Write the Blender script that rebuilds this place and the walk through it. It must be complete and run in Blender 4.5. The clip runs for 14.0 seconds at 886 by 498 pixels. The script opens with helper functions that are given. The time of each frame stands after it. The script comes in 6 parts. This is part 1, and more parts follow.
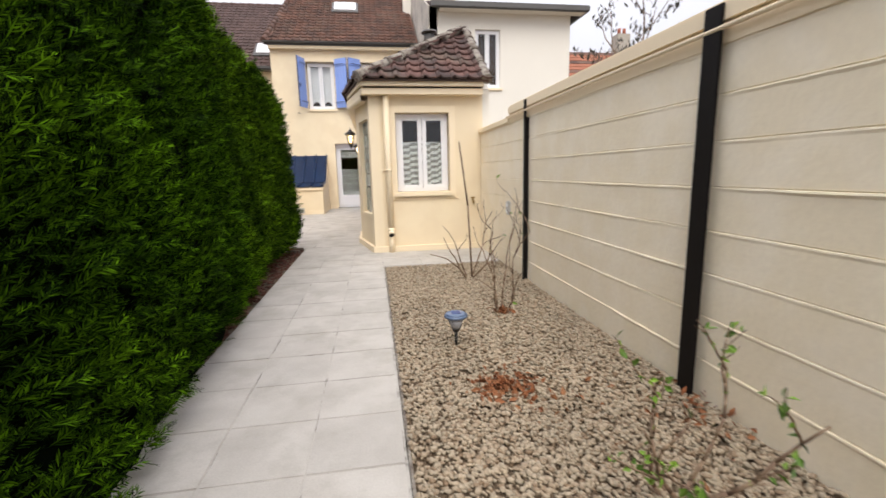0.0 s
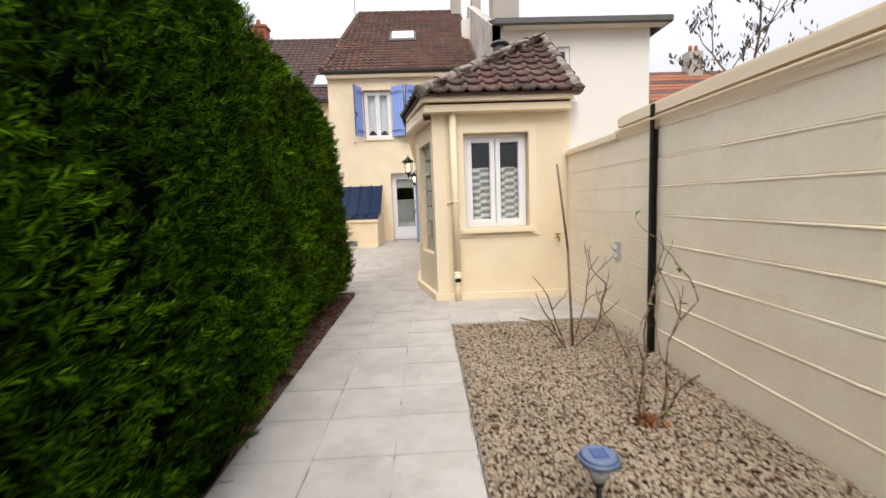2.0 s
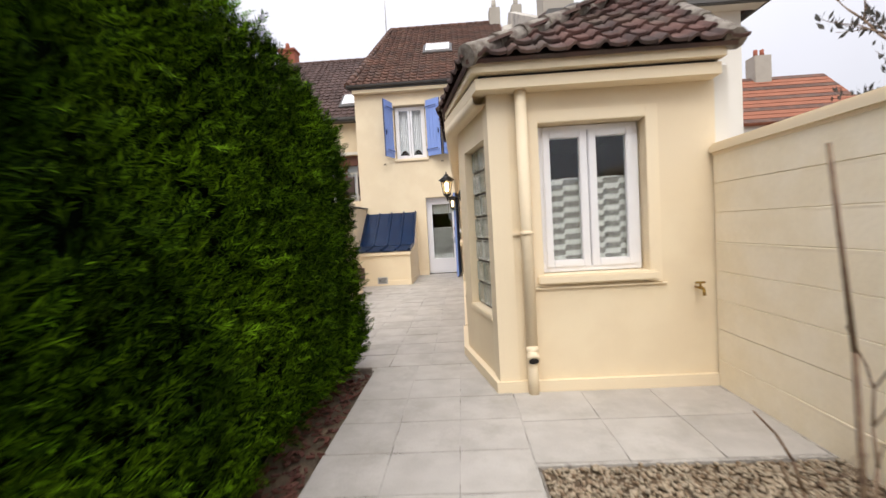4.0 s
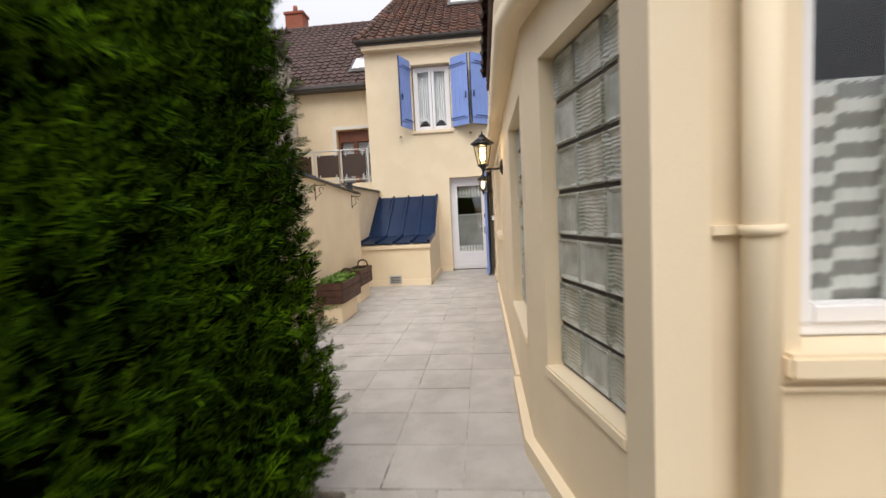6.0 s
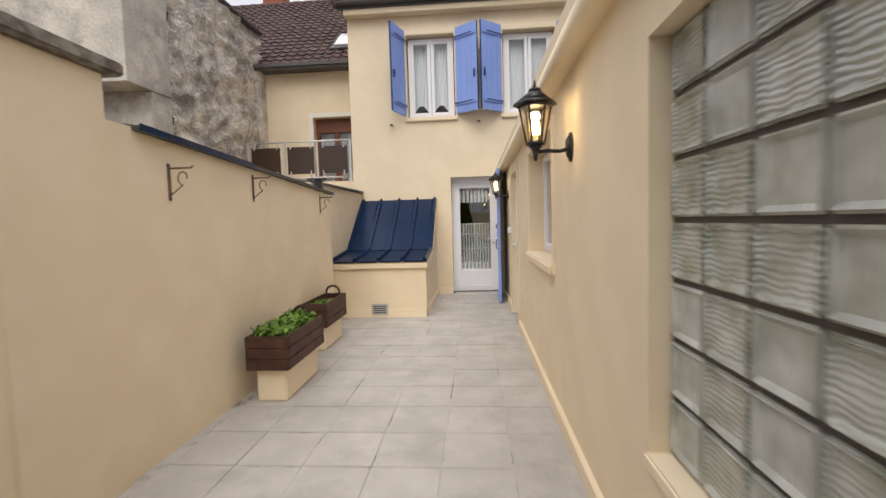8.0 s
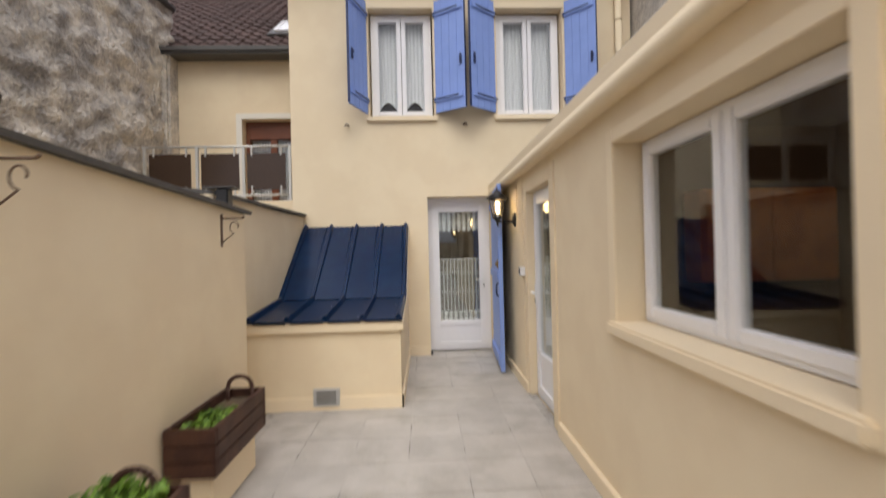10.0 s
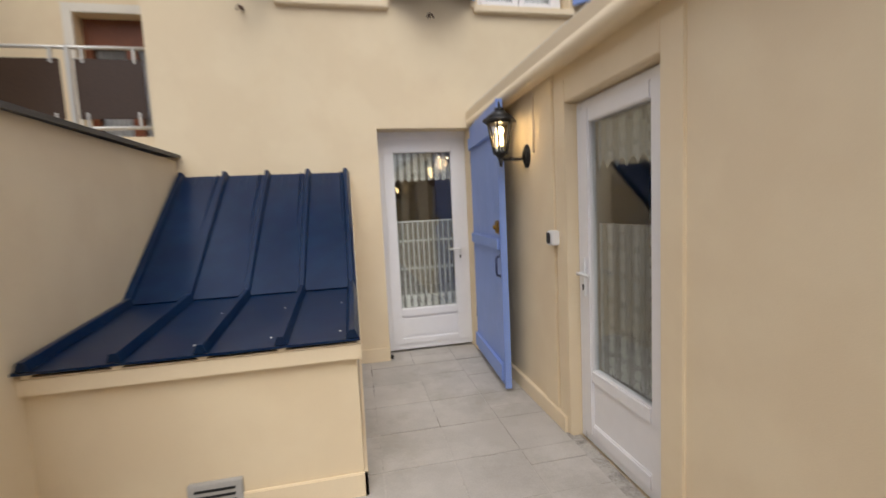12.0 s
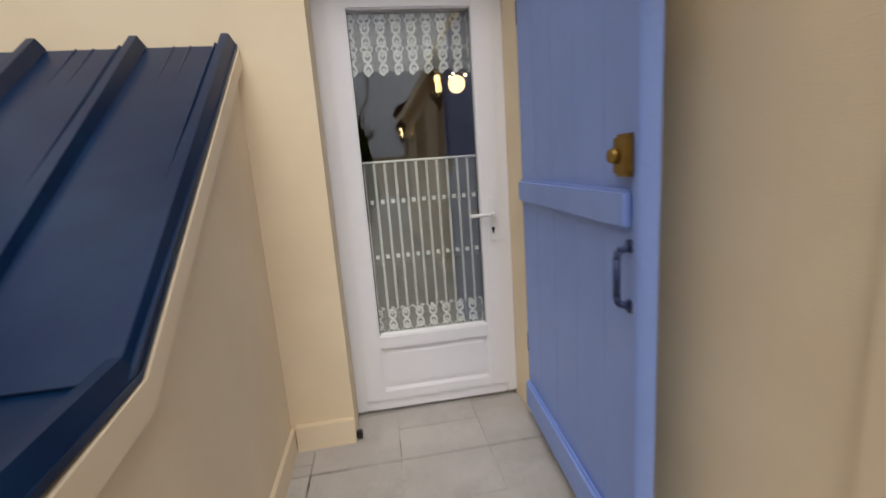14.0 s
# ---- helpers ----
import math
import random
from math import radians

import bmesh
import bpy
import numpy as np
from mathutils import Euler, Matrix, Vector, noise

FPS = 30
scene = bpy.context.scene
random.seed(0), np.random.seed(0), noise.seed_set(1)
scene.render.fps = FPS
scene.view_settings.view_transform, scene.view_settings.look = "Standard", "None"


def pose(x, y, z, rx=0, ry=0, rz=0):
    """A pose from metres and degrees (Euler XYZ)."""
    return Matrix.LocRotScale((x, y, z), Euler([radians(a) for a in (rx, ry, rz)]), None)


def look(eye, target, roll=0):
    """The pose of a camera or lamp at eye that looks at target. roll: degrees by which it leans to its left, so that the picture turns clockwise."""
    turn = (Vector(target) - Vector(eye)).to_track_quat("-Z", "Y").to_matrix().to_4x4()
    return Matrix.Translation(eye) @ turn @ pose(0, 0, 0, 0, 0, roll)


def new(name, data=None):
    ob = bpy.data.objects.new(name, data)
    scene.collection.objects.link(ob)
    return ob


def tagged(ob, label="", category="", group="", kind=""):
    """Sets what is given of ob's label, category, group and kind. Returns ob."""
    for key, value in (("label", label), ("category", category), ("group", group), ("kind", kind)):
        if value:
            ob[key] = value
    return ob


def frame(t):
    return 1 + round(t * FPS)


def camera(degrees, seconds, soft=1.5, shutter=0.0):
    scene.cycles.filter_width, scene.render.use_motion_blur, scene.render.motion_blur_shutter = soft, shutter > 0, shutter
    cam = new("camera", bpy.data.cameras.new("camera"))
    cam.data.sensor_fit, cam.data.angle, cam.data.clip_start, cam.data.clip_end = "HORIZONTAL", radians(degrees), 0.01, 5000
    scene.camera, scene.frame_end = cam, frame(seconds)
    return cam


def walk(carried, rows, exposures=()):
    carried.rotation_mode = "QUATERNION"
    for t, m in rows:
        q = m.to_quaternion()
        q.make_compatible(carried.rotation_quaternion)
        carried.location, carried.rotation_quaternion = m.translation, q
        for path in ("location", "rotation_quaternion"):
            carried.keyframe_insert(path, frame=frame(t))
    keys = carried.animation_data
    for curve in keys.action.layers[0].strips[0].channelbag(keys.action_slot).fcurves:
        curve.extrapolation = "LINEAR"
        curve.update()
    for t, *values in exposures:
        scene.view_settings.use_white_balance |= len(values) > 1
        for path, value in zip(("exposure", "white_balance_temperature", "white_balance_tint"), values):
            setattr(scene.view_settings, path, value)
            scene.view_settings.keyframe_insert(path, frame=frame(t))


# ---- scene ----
cam = camera(91.5, 14.0, shutter=0.5)
PATH = [
    (0, (0.283, -0.097, 1.173), (0.587, 1.848, 0.82), -1.4),
    (0.5, (0.244, 0.095, 1.143), (0.446, 2.06, 0.835), -1.1),
    (1, (0.2, 0.386, 1.18), (0.474, 2.352, 0.936), -3.0),
    (1.5, (0.156, 0.709, 1.192), (0.355, 2.685, 0.952), -2.5),
    (2, (0.157, 1.103, 1.224), (0.23, 3.09, 1.005), -2.1),
    (2.5, (0.117, 1.569, 1.233), (0.238, 3.557, 1.048), -1.5),
    (3, (0.123, 2.073, 1.248), (0.21, 4.067, 1.113), -3.3),
    (3.2, (0.107, 2.256, 1.274), (0.102, 4.253, 1.156), -2.2),
    (5.3, (-0.108, 4.425, 1.281), (-0.223, 6.42, 1.197), -3.6),
    (5.5, (-0.138, 4.602, 1.29), (-0.25, 6.595, 1.169), -3.9),
    (6, (-0.171, 5.161, 1.283), (-0.363, 7.146, 1.136), -2.9),
    (6.5, (-0.264, 5.72, 1.299), (-0.461, 7.705, 1.158), -2.3),
    (7, (-0.337, 6.19, 1.315), (-0.541, 8.178, 1.217), -4.2),
    (7.2, (-0.364, 6.368, 1.324), (-0.567, 8.354, 1.197), -3.0),
    (9.3, (-0.806, 8.602, 1.423), (-0.813, 10.598, 1.301), -2.6),
    (9.5, (-0.853, 8.797, 1.412), (-0.792, 10.792, 1.277), -2.4),
    (10, (-0.968, 9.316, 1.452), (-0.887, 11.315, 1.456), -1.4),
    (10.3, (-1.013, 9.65, 1.503), (-0.887, 11.633, 1.73), -1.5),
    (10.5, (-1.106, 9.833, 1.528), (-0.861, 11.795, 1.832), -2.6),
    (11, (-1.172, 10.237, 1.544), (-0.97, 12.184, 1.953), -1.7),
    (11.5, (-1.2, 10.74, 1.481), (-1.034, 12.729, 1.609), -0.0),
    (12, (-1.191, 11.218, 1.427), (-0.793, 13.169, 1.242), -2.8),
    (12.5, (-1.114, 11.736, 1.373), (-0.648, 13.667, 1.134), -3.7),
    (13, (-1.01, 12.25, 1.324), (-0.545, 14.174, 1.036), -3.5),
    (13.5, (-0.866, 12.831, 1.258), (-0.438, 14.753, 0.91), -4.5),
    (14, (-0.721, 13.361, 1.277), (-0.436, 15.305, 0.898), -4.2),
]
walk(cam, [(t, look(eye, target, roll)) for t, eye, target, roll in PATH], exposures=[(0, 0.58), (3, 0.52), (6, 0.32), (9.5, 0.1), (12, -0.01), (14, -0.06)])

# ---- world, sun, exposure ----
world = bpy.data.worlds.new("overcast_sky")
scene.world = world
world.use_nodes = True
wn, wl = world.node_tree.nodes, world.node_tree.links
sky = wn.new("ShaderNodeTexSky")
sky.sky_type = "NISHITA"
sky.sun_disc = False
sky.sun_elevation, sky.sun_rotation = radians(53), radians(200)
sky.dust_density, sky.air_density = 4.0, 1.0
grey = wn.new("ShaderNodeHueSaturation")
grey.inputs["Saturation"].default_value = 0.16
clouds = wn.new("ShaderNodeTexNoise")
clouds.inputs["Scale"].default_value = 2.2
clouds.inputs["Detail"].default_value = 5
veil = wn.new("ShaderNodeMix")
veil.data_type = "RGBA"
veil.inputs[0].default_value = 0.72
veil.inputs[7].default_value = (10.2, 10.2, 11.3, 1)
wl.new(sky.outputs[0], grey.inputs["Color"])
wl.new(grey.outputs[0], veil.inputs[6])
cr = wn.new("ShaderNodeMapRange")
cr.inputs[3].default_value, cr.inputs[4].default_value = 0.9, 1.08
wl.new(clouds.outputs[0], cr.inputs[0])
lit = wn.new("ShaderNodeVectorMath")
lit.operation = "SCALE"
wl.new(veil.outputs[2], lit.inputs[0])
# an overcast sky: brighter overhead than at the horizon
tcw, spw = wn.new("ShaderNodeTexCoord"), wn.new("ShaderNodeSeparateXYZ")
wl.new(tcw.outputs["Generated"], spw.inputs[0])
zen = wn.new("ShaderNodeMapRange")
zen.inputs[3].default_value, zen.inputs[4].default_value = 0.55, 1.45
wl.new(spw.outputs[2], zen.inputs[0])
prod = wn.new("ShaderNodeMath")
prod.operation = "MULTIPLY"
wl.new(zen.outputs[0], prod.inputs[0])
wl.new(cr.outputs[0], prod.inputs[1])
wl.new(prod.outputs[0], lit.inputs["Scale"])
bg = wn["Background"]
bg.inputs["Strength"].default_value = 0.1
wl.new(lit.outputs[0], bg.inputs["Color"])

sun = new("sun", bpy.data.lights.new("sun", "SUN"))
sun.data.energy, sun.data.angle, sun.data.color = 1.5, radians(45), (1.0, 0.95, 0.87)
sun.matrix_world = look((0, 0, 0), (0.03, 0.56, -0.78))


# ---- materials ----
def mat(name, color, rough=0.8, var=0.12, big=1.2, small=60.0, bump=0.15, metal=0.0, tint=None, per=0.0, depth=0.01, island=False, spec=0.5, stain=None, stain_amt=0.0):
    m = bpy.data.materials.new(name)
    m.use_nodes = True
    n, l = m.node_tree.nodes, m.node_tree.links
    p = n["Principled BSDF"]
    p.inputs["Roughness"].default_value = rough
    p.inputs["Metallic"].default_value = metal
    p.inputs["Specular IOR Level"].default_value = spec
    geo = n.new("ShaderNodeNewGeometry")
    a, b = n.new("ShaderNodeTexNoise"), n.new("ShaderNodeTexNoise")
    a.inputs["Scale"].default_value, a.inputs["Detail"].default_value = big, 4
    b.inputs["Scale"].default_value, b.inputs["Detail"].default_value = small, 3
    l.new(geo.outputs["Position"], a.inputs["Vector"])
    l.new(geo.outputs["Position"], b.inputs["Vector"])
    add = n.new("ShaderNodeMath")
    add.operation = "ADD"
    l.new(a.outputs[0], add.inputs[0])
    l.new(b.outputs[0], add.inputs[1])
    rng = n.new("ShaderNodeMapRange")
    rng.inputs[1].default_value, rng.inputs[2].default_value = 0.6, 1.4
    rng.inputs[3].default_value, rng.inputs[4].default_value = 1 - var, 1 + var
    l.new(add.outputs[0], rng.inputs[0])
    last = rng.outputs[0]
    if per:
        pr = n.new("ShaderNodeMapRange")
        pr.inputs[3].default_value, pr.inputs[4].default_value = 1 - per, 1 + per
        if island:
            l.new(geo.outputs["Random Per Island"], pr.inputs[0])
        else:
            oi = n.new("ShaderNodeObjectInfo")
            l.new(oi.outputs["Random"], pr.inputs[0])
        mul = n.new("ShaderNodeMath")
        mul.operation = "MULTIPLY"
        l.new(last, mul.inputs[0])
        l.new(pr.outputs[0], mul.inputs[1])
        last = mul.outputs[0]
    mix = n.new("ShaderNodeMix")
    mix.data_type = "RGBA"
    mix.inputs[6].default_value = (*color, 1)
    mix.inputs[7].default_value = (*(tint or color), 1)
    c = n.new("ShaderNodeTexNoise")
    c.inputs["Scale"].default_value, c.inputs["Detail"].default_value = big * 3.1, 5
    l.new(geo.outputs["Position"], c.inputs["Vector"])
    cm = n.new("ShaderNodeMapRange")
    cm.inputs[1].default_value, cm.inputs[2].default_value = 0.42, 0.62
    l.new(c.outputs[0], cm.inputs[0])
    l.new(cm.outputs[0], mix.inputs[0])
    if island and tint:
        l.new(geo.outputs["Random Per Island"], mix.inputs[0])
    sc = n.new("ShaderNodeVectorMath")
    sc.operation = "SCALE"
    l.new(mix.outputs[2], sc.inputs[0])
    l.new(last, sc.inputs["Scale"])
    out = sc.outputs[0]
    if stain:
        d = n.new("ShaderNodeTexNoise")
        d.inputs["Scale"].default_value, d.inputs["Detail"].default_value, d.inputs["Roughness"].default_value = big * 1.7, 8, 0.7
        l.new(geo.outputs["Position"], d.inputs["Vector"])
        dm = n.new("ShaderNodeMapRange")
        dm.inputs[1].default_value, dm.inputs[2].default_value = 0.5, 0.66
        dm.inputs[4].default_value = stain_amt
        l.new(d.outputs[0], dm.inputs[0])
        sm = n.new("ShaderNodeMix")
        sm.data_type = "RGBA"
        sm.inputs[7].default_value = (*stain, 1)
        l.new(dm.outputs[0], sm.inputs[0])
        l.new(out, sm.inputs[6])
        out = sm.outputs[2]
    l.new(out, p.inputs["Base Color"])
    if bump:
        bp = n.new("ShaderNodeBump")
        bp.inputs["Strength"].default_value, bp.inputs["Distance"].default_value = bump, depth
        l.new(b.outputs[0], bp.inputs["Height"])
        l.new(bp.outputs[0], p.inputs["Normal"])
    return m


CREAM = mat("cream_render", (0.77, 0.64, 0.445), 0.9, 0.035, 0.9, 220, 0.22, depth=0.004, tint=(0.80, 0.675, 0.475))
CREAM_TRIM = mat("cream_smooth_trim", (0.82, 0.69, 0.49), 0.75, 0.03, 1.5, 140, 0.08, depth=0.003)
CREAM_WALL = mat("cream_painted_board", (0.86, 0.76, 0.57), 0.7, 0.04, 1.2, 35, 0.3, depth=0.005, per=0.015, tint=(0.89, 0.80, 0.63))
PALE_RENDER = mat("pale_render", (0.76, 0.72, 0.64), 0.9, 0.04, 0.8, 150, 0.15, depth=0.004)
STONE_OLD = mat("old_rubble_stone", (0.68, 0.62, 0.54), 0.95, 0.42, 0.8, 20, 1.0, depth=0.07, tint=(0.36, 0.33, 0.30), stain=(0.84, 0.75, 0.61), stain_amt=0.9)
STONE_GREY = mat("grey_cement_render", (0.47, 0.43, 0.375), 0.95, 0.22, 0.8, 22, 0.6, depth=0.02, tint=(0.60, 0.55, 0.47), stain=(0.21, 0.19, 0.17), stain_amt=0.75)
SLAB = mat("concrete_paving_slab", (0.43, 0.40, 0.362), 0.85, 0.10, 1.3, 120, 0.25, depth=0.003, per=0.05, tint=(0.48, 0.45, 0.412), stain=(0.31, 0.285, 0.24), stain_amt=0.5)
JOINT = mat("joint_mortar", (0.44, 0.41, 0.37), 0.95, 0.15, 2, 60, 0.4, stain=(0.07, 0.06, 0.05), stain_amt=0.9)
SOIL = mat("brown_soil", (0.16, 0.115, 0.07), 0.95, 0.3, 3, 70, 0.7, depth=0.02, tint=(0.10, 0.075, 0.05))
GRAVELBED = mat("sandy_gravel_bed", (0.15, 0.10, 0.06), 0.95, 0.35, 6, 120, 0.9, depth=0.02, tint=(0.13, 0.095, 0.06))
MULCH = mat("red_brown_bark_mulch", (0.17, 0.055, 0.035), 0.9, 0.3, 4, 60, 0.6, per=0.5, island=True, tint=(0.09, 0.04, 0.03))
PEBBLE = mat("gravel_pebble", (0.60, 0.50, 0.36), 0.75, 0.22, 2.2, 90, 0.1, per=0.5, island=True, tint=(0.13, 0.085, 0.05))
TILE = mat("brown_clay_roof_tile", (0.108, 0.055, 0.045), 0.85, 0.22, 1.2, 45, 0.3, per=0.28, tint=(0.065, 0.042, 0.038), stain=(0.22, 0.18, 0.13), stain_amt=0.3)
TILE_FAR = mat("weathered_roof_tile", (0.135, 0.066, 0.045), 0.88, 0.25, 0.9, 35, 0.3, per=0.18, tint=(0.085, 0.05, 0.04), stain=(0.17, 0.12, 0.085), stain_amt=0.5)
TILE_DARK = mat("dark_roof_tile", (0.085, 0.05, 0.042), 0.8, 0.2, 1.2, 45, 0.3, per=0.2, island=True)
TILE_RED = mat("red_roof_tile", (0.30, 0.11, 0.06), 0.85, 0.25, 1.2, 40, 0.3, per=0.2, island=True)
MOSSY = mat("lichen_mortar_ridge", (0.27, 0.24, 0.20), 0.95, 0.3, 4, 50, 0.7, tint=(0.14, 0.11, 0.09))
BRICK = mat("red_chimney_brick", (0.30, 0.095, 0.055), 0.9, 0.25, 3, 50, 0.5)
CHIMNEY = mat("grey_beige_chimney_render", (0.40, 0.365, 0.31), 0.9, 0.12, 2, 60, 0.3)
PVC = mat("white_pvc", (0.82, 0.81, 0.82), 0.35, 0.02, 1, 20, 0.0)
WHITE = mat("white_plastic", (0.80, 0.80, 0.80), 0.4, 0.02, 1, 20, 0.0)
BLUE = mat("lavender_blue_paint", (0.235, 0.345, 0.72), 0.5, 0.05, 2, 90, 0.12, depth=0.002, tint=(0.25, 0.36, 0.74))
BLUE_IRON = mat("dark_blue_ironwork", (0.025, 0.04, 0.12), 0.5, 0.1, 3, 60, 0.1)
NAVY = mat("navy_coated_steel", (0.002, 0.014, 0.052), 0.28, 0.25, 2.5, 120, 0.05, depth=0.001, tint=(0.003, 0.019, 0.058), spec=0.28)
ZINC = mat("dark_zinc_coping", (0.085, 0.08, 0.075), 0.55, 0.2, 2, 50, 0.2)
BLACK = mat("black_cast_metal", (0.012, 0.011, 0.011), 0.4, 0.15, 5, 80, 0.15)
STEEL_BLACK = mat("black_brown_steel_post", (0.006, 0.0045, 0.004), 0.6, 0.15, 3, 40, 0.1, spec=0.2)
GALV = mat("pale_galvanised_rail", (0.62, 0.61, 0.58), 0.45, 0.05, 3, 40, 0.05, metal=0.5)
BRASS = mat("old_brass", (0.30, 0.185, 0.045), 0.4, 0.15, 8, 60, 0.1, metal=0.9)
WOOD = mat("red_brown_stained_wood", (0.05, 0.018, 0.011), 0.6, 0.3, 3, 90, 0.3, tint=(0.08, 0.032, 0.018))
DOORWOOD = mat("mahogany_varnish", (0.16, 0.05, 0.02), 0.4, 0.2, 3, 70, 0.15)
TWIG = mat("brown_twig", (0.16, 0.10, 0.065), 0.85, 0.3, 8, 60, 0.4, tint=(0.23, 0.16, 0.10))
DEADLEAF = mat("dry_orange_leaf", (0.30, 0.10, 0.035), 0.85, 0.3, 8, 60, 0.2, per=0.3, island=True, tint=(0.20, 0.09, 0.04))
# rooms behind glass: their dimness is painted in as dark shell and floor colours
DARKROOM = mat("room_shell_painted_dim", (0.10, 0.06, 0.038), 0.9, 0.08, 1, 30, 0.05)
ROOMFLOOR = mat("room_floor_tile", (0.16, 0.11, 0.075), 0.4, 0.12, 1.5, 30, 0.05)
NAVYCLOTH = mat("dark_blue_cloth", (0.015, 0.02, 0.05), 0.9, 0.15, 3, 90, 0.3)
RUSTY = mat("rusty_iron", (0.14, 0.09, 0.06), 0.85, 0.3, 6, 60, 0.4)
LEAF = mat("parsley_green_leaf", (0.085, 0.19, 0.014), 0.55, 0.1, 4, 50, 0.1, per=0.45, island=True, tint=(0.15, 0.25, 0.025))
SMOKED = mat("brown_smoked_panel", (0.055, 0.032, 0.02), 0.25, 0.15, 2, 40, 0.05)
GREYBOX = mat("grey_grille", (0.45, 0.44, 0.42), 0.7, 0.1, 3, 50, 0.1)
# near-black for gaps and holes, painting in the shade inside them
RECESS_SHADE = mat("recess_shade_paint", (0.02, 0.02, 0.02), 0.95, 0.05, 3, 50, 0.0)
MORTAR_DARK = mat("glass_block_mortar", (0.10, 0.085, 0.07), 0.9, 0.12, 3, 60, 0.3)
SOLARBLUE = mat("solar_cell", (0.05, 0.09, 0.25), 0.2, 0.1, 3, 60, 0.0)


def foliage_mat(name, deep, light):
    """Dark cypress green, near-black for shaded depth and fewer bright tips for highlights, brighter in some shrubs
    than in others.
    """
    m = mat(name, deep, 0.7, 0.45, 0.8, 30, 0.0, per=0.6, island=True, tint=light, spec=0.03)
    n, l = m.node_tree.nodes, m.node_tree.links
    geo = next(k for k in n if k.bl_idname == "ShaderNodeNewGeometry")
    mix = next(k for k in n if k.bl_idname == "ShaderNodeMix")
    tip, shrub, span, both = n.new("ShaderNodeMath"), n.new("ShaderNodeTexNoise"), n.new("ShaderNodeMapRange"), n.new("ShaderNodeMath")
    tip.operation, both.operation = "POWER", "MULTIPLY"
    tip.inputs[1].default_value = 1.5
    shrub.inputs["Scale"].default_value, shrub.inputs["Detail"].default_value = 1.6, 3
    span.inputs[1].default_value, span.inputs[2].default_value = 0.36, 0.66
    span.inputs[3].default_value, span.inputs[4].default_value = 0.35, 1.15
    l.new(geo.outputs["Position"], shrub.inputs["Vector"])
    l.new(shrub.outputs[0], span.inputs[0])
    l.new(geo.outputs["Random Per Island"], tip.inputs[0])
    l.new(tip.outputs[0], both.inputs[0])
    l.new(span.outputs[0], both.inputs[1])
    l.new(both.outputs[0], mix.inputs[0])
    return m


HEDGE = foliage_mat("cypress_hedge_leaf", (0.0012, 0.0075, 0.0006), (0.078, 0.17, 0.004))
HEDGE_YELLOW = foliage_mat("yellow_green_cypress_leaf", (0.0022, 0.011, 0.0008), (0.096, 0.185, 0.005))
# near-black colour puts the shade deep inside the hedge into its core
HEDGE_CORE = mat("hedge_core_painted_shade", (0.001, 0.003, 0.0006), 0.95, 0.3, 2, 30, 0.5, spec=0.03)


def glass_mat(name, tint=(1, 1, 1), ior=1.5):
    m = bpy.data.materials.new(name)
    m.use_nodes = True
    n, l = m.node_tree.nodes, m.node_tree.links
    n.remove(n["Principled BSDF"])
    g = n.new("ShaderNodeBsdfGlass")
    g.inputs["Color"].default_value = (*tint, 1)
    g.inputs["Roughness"].default_value = 0.0
    g.inputs["IOR"].default_value = ior
    l.new(g.outputs[0], n["Material Output"].inputs[0])
    return m


GLASS = glass_mat("window_glass", (0.97, 0.98, 0.98), 1.43)
DOOR_GLASS = glass_mat("door_glass", (0.97, 0.98, 0.98), 1.6)
LAMPGLASS = glass_mat("lantern_glass", (1, 0.97, 0.9), 1.4)


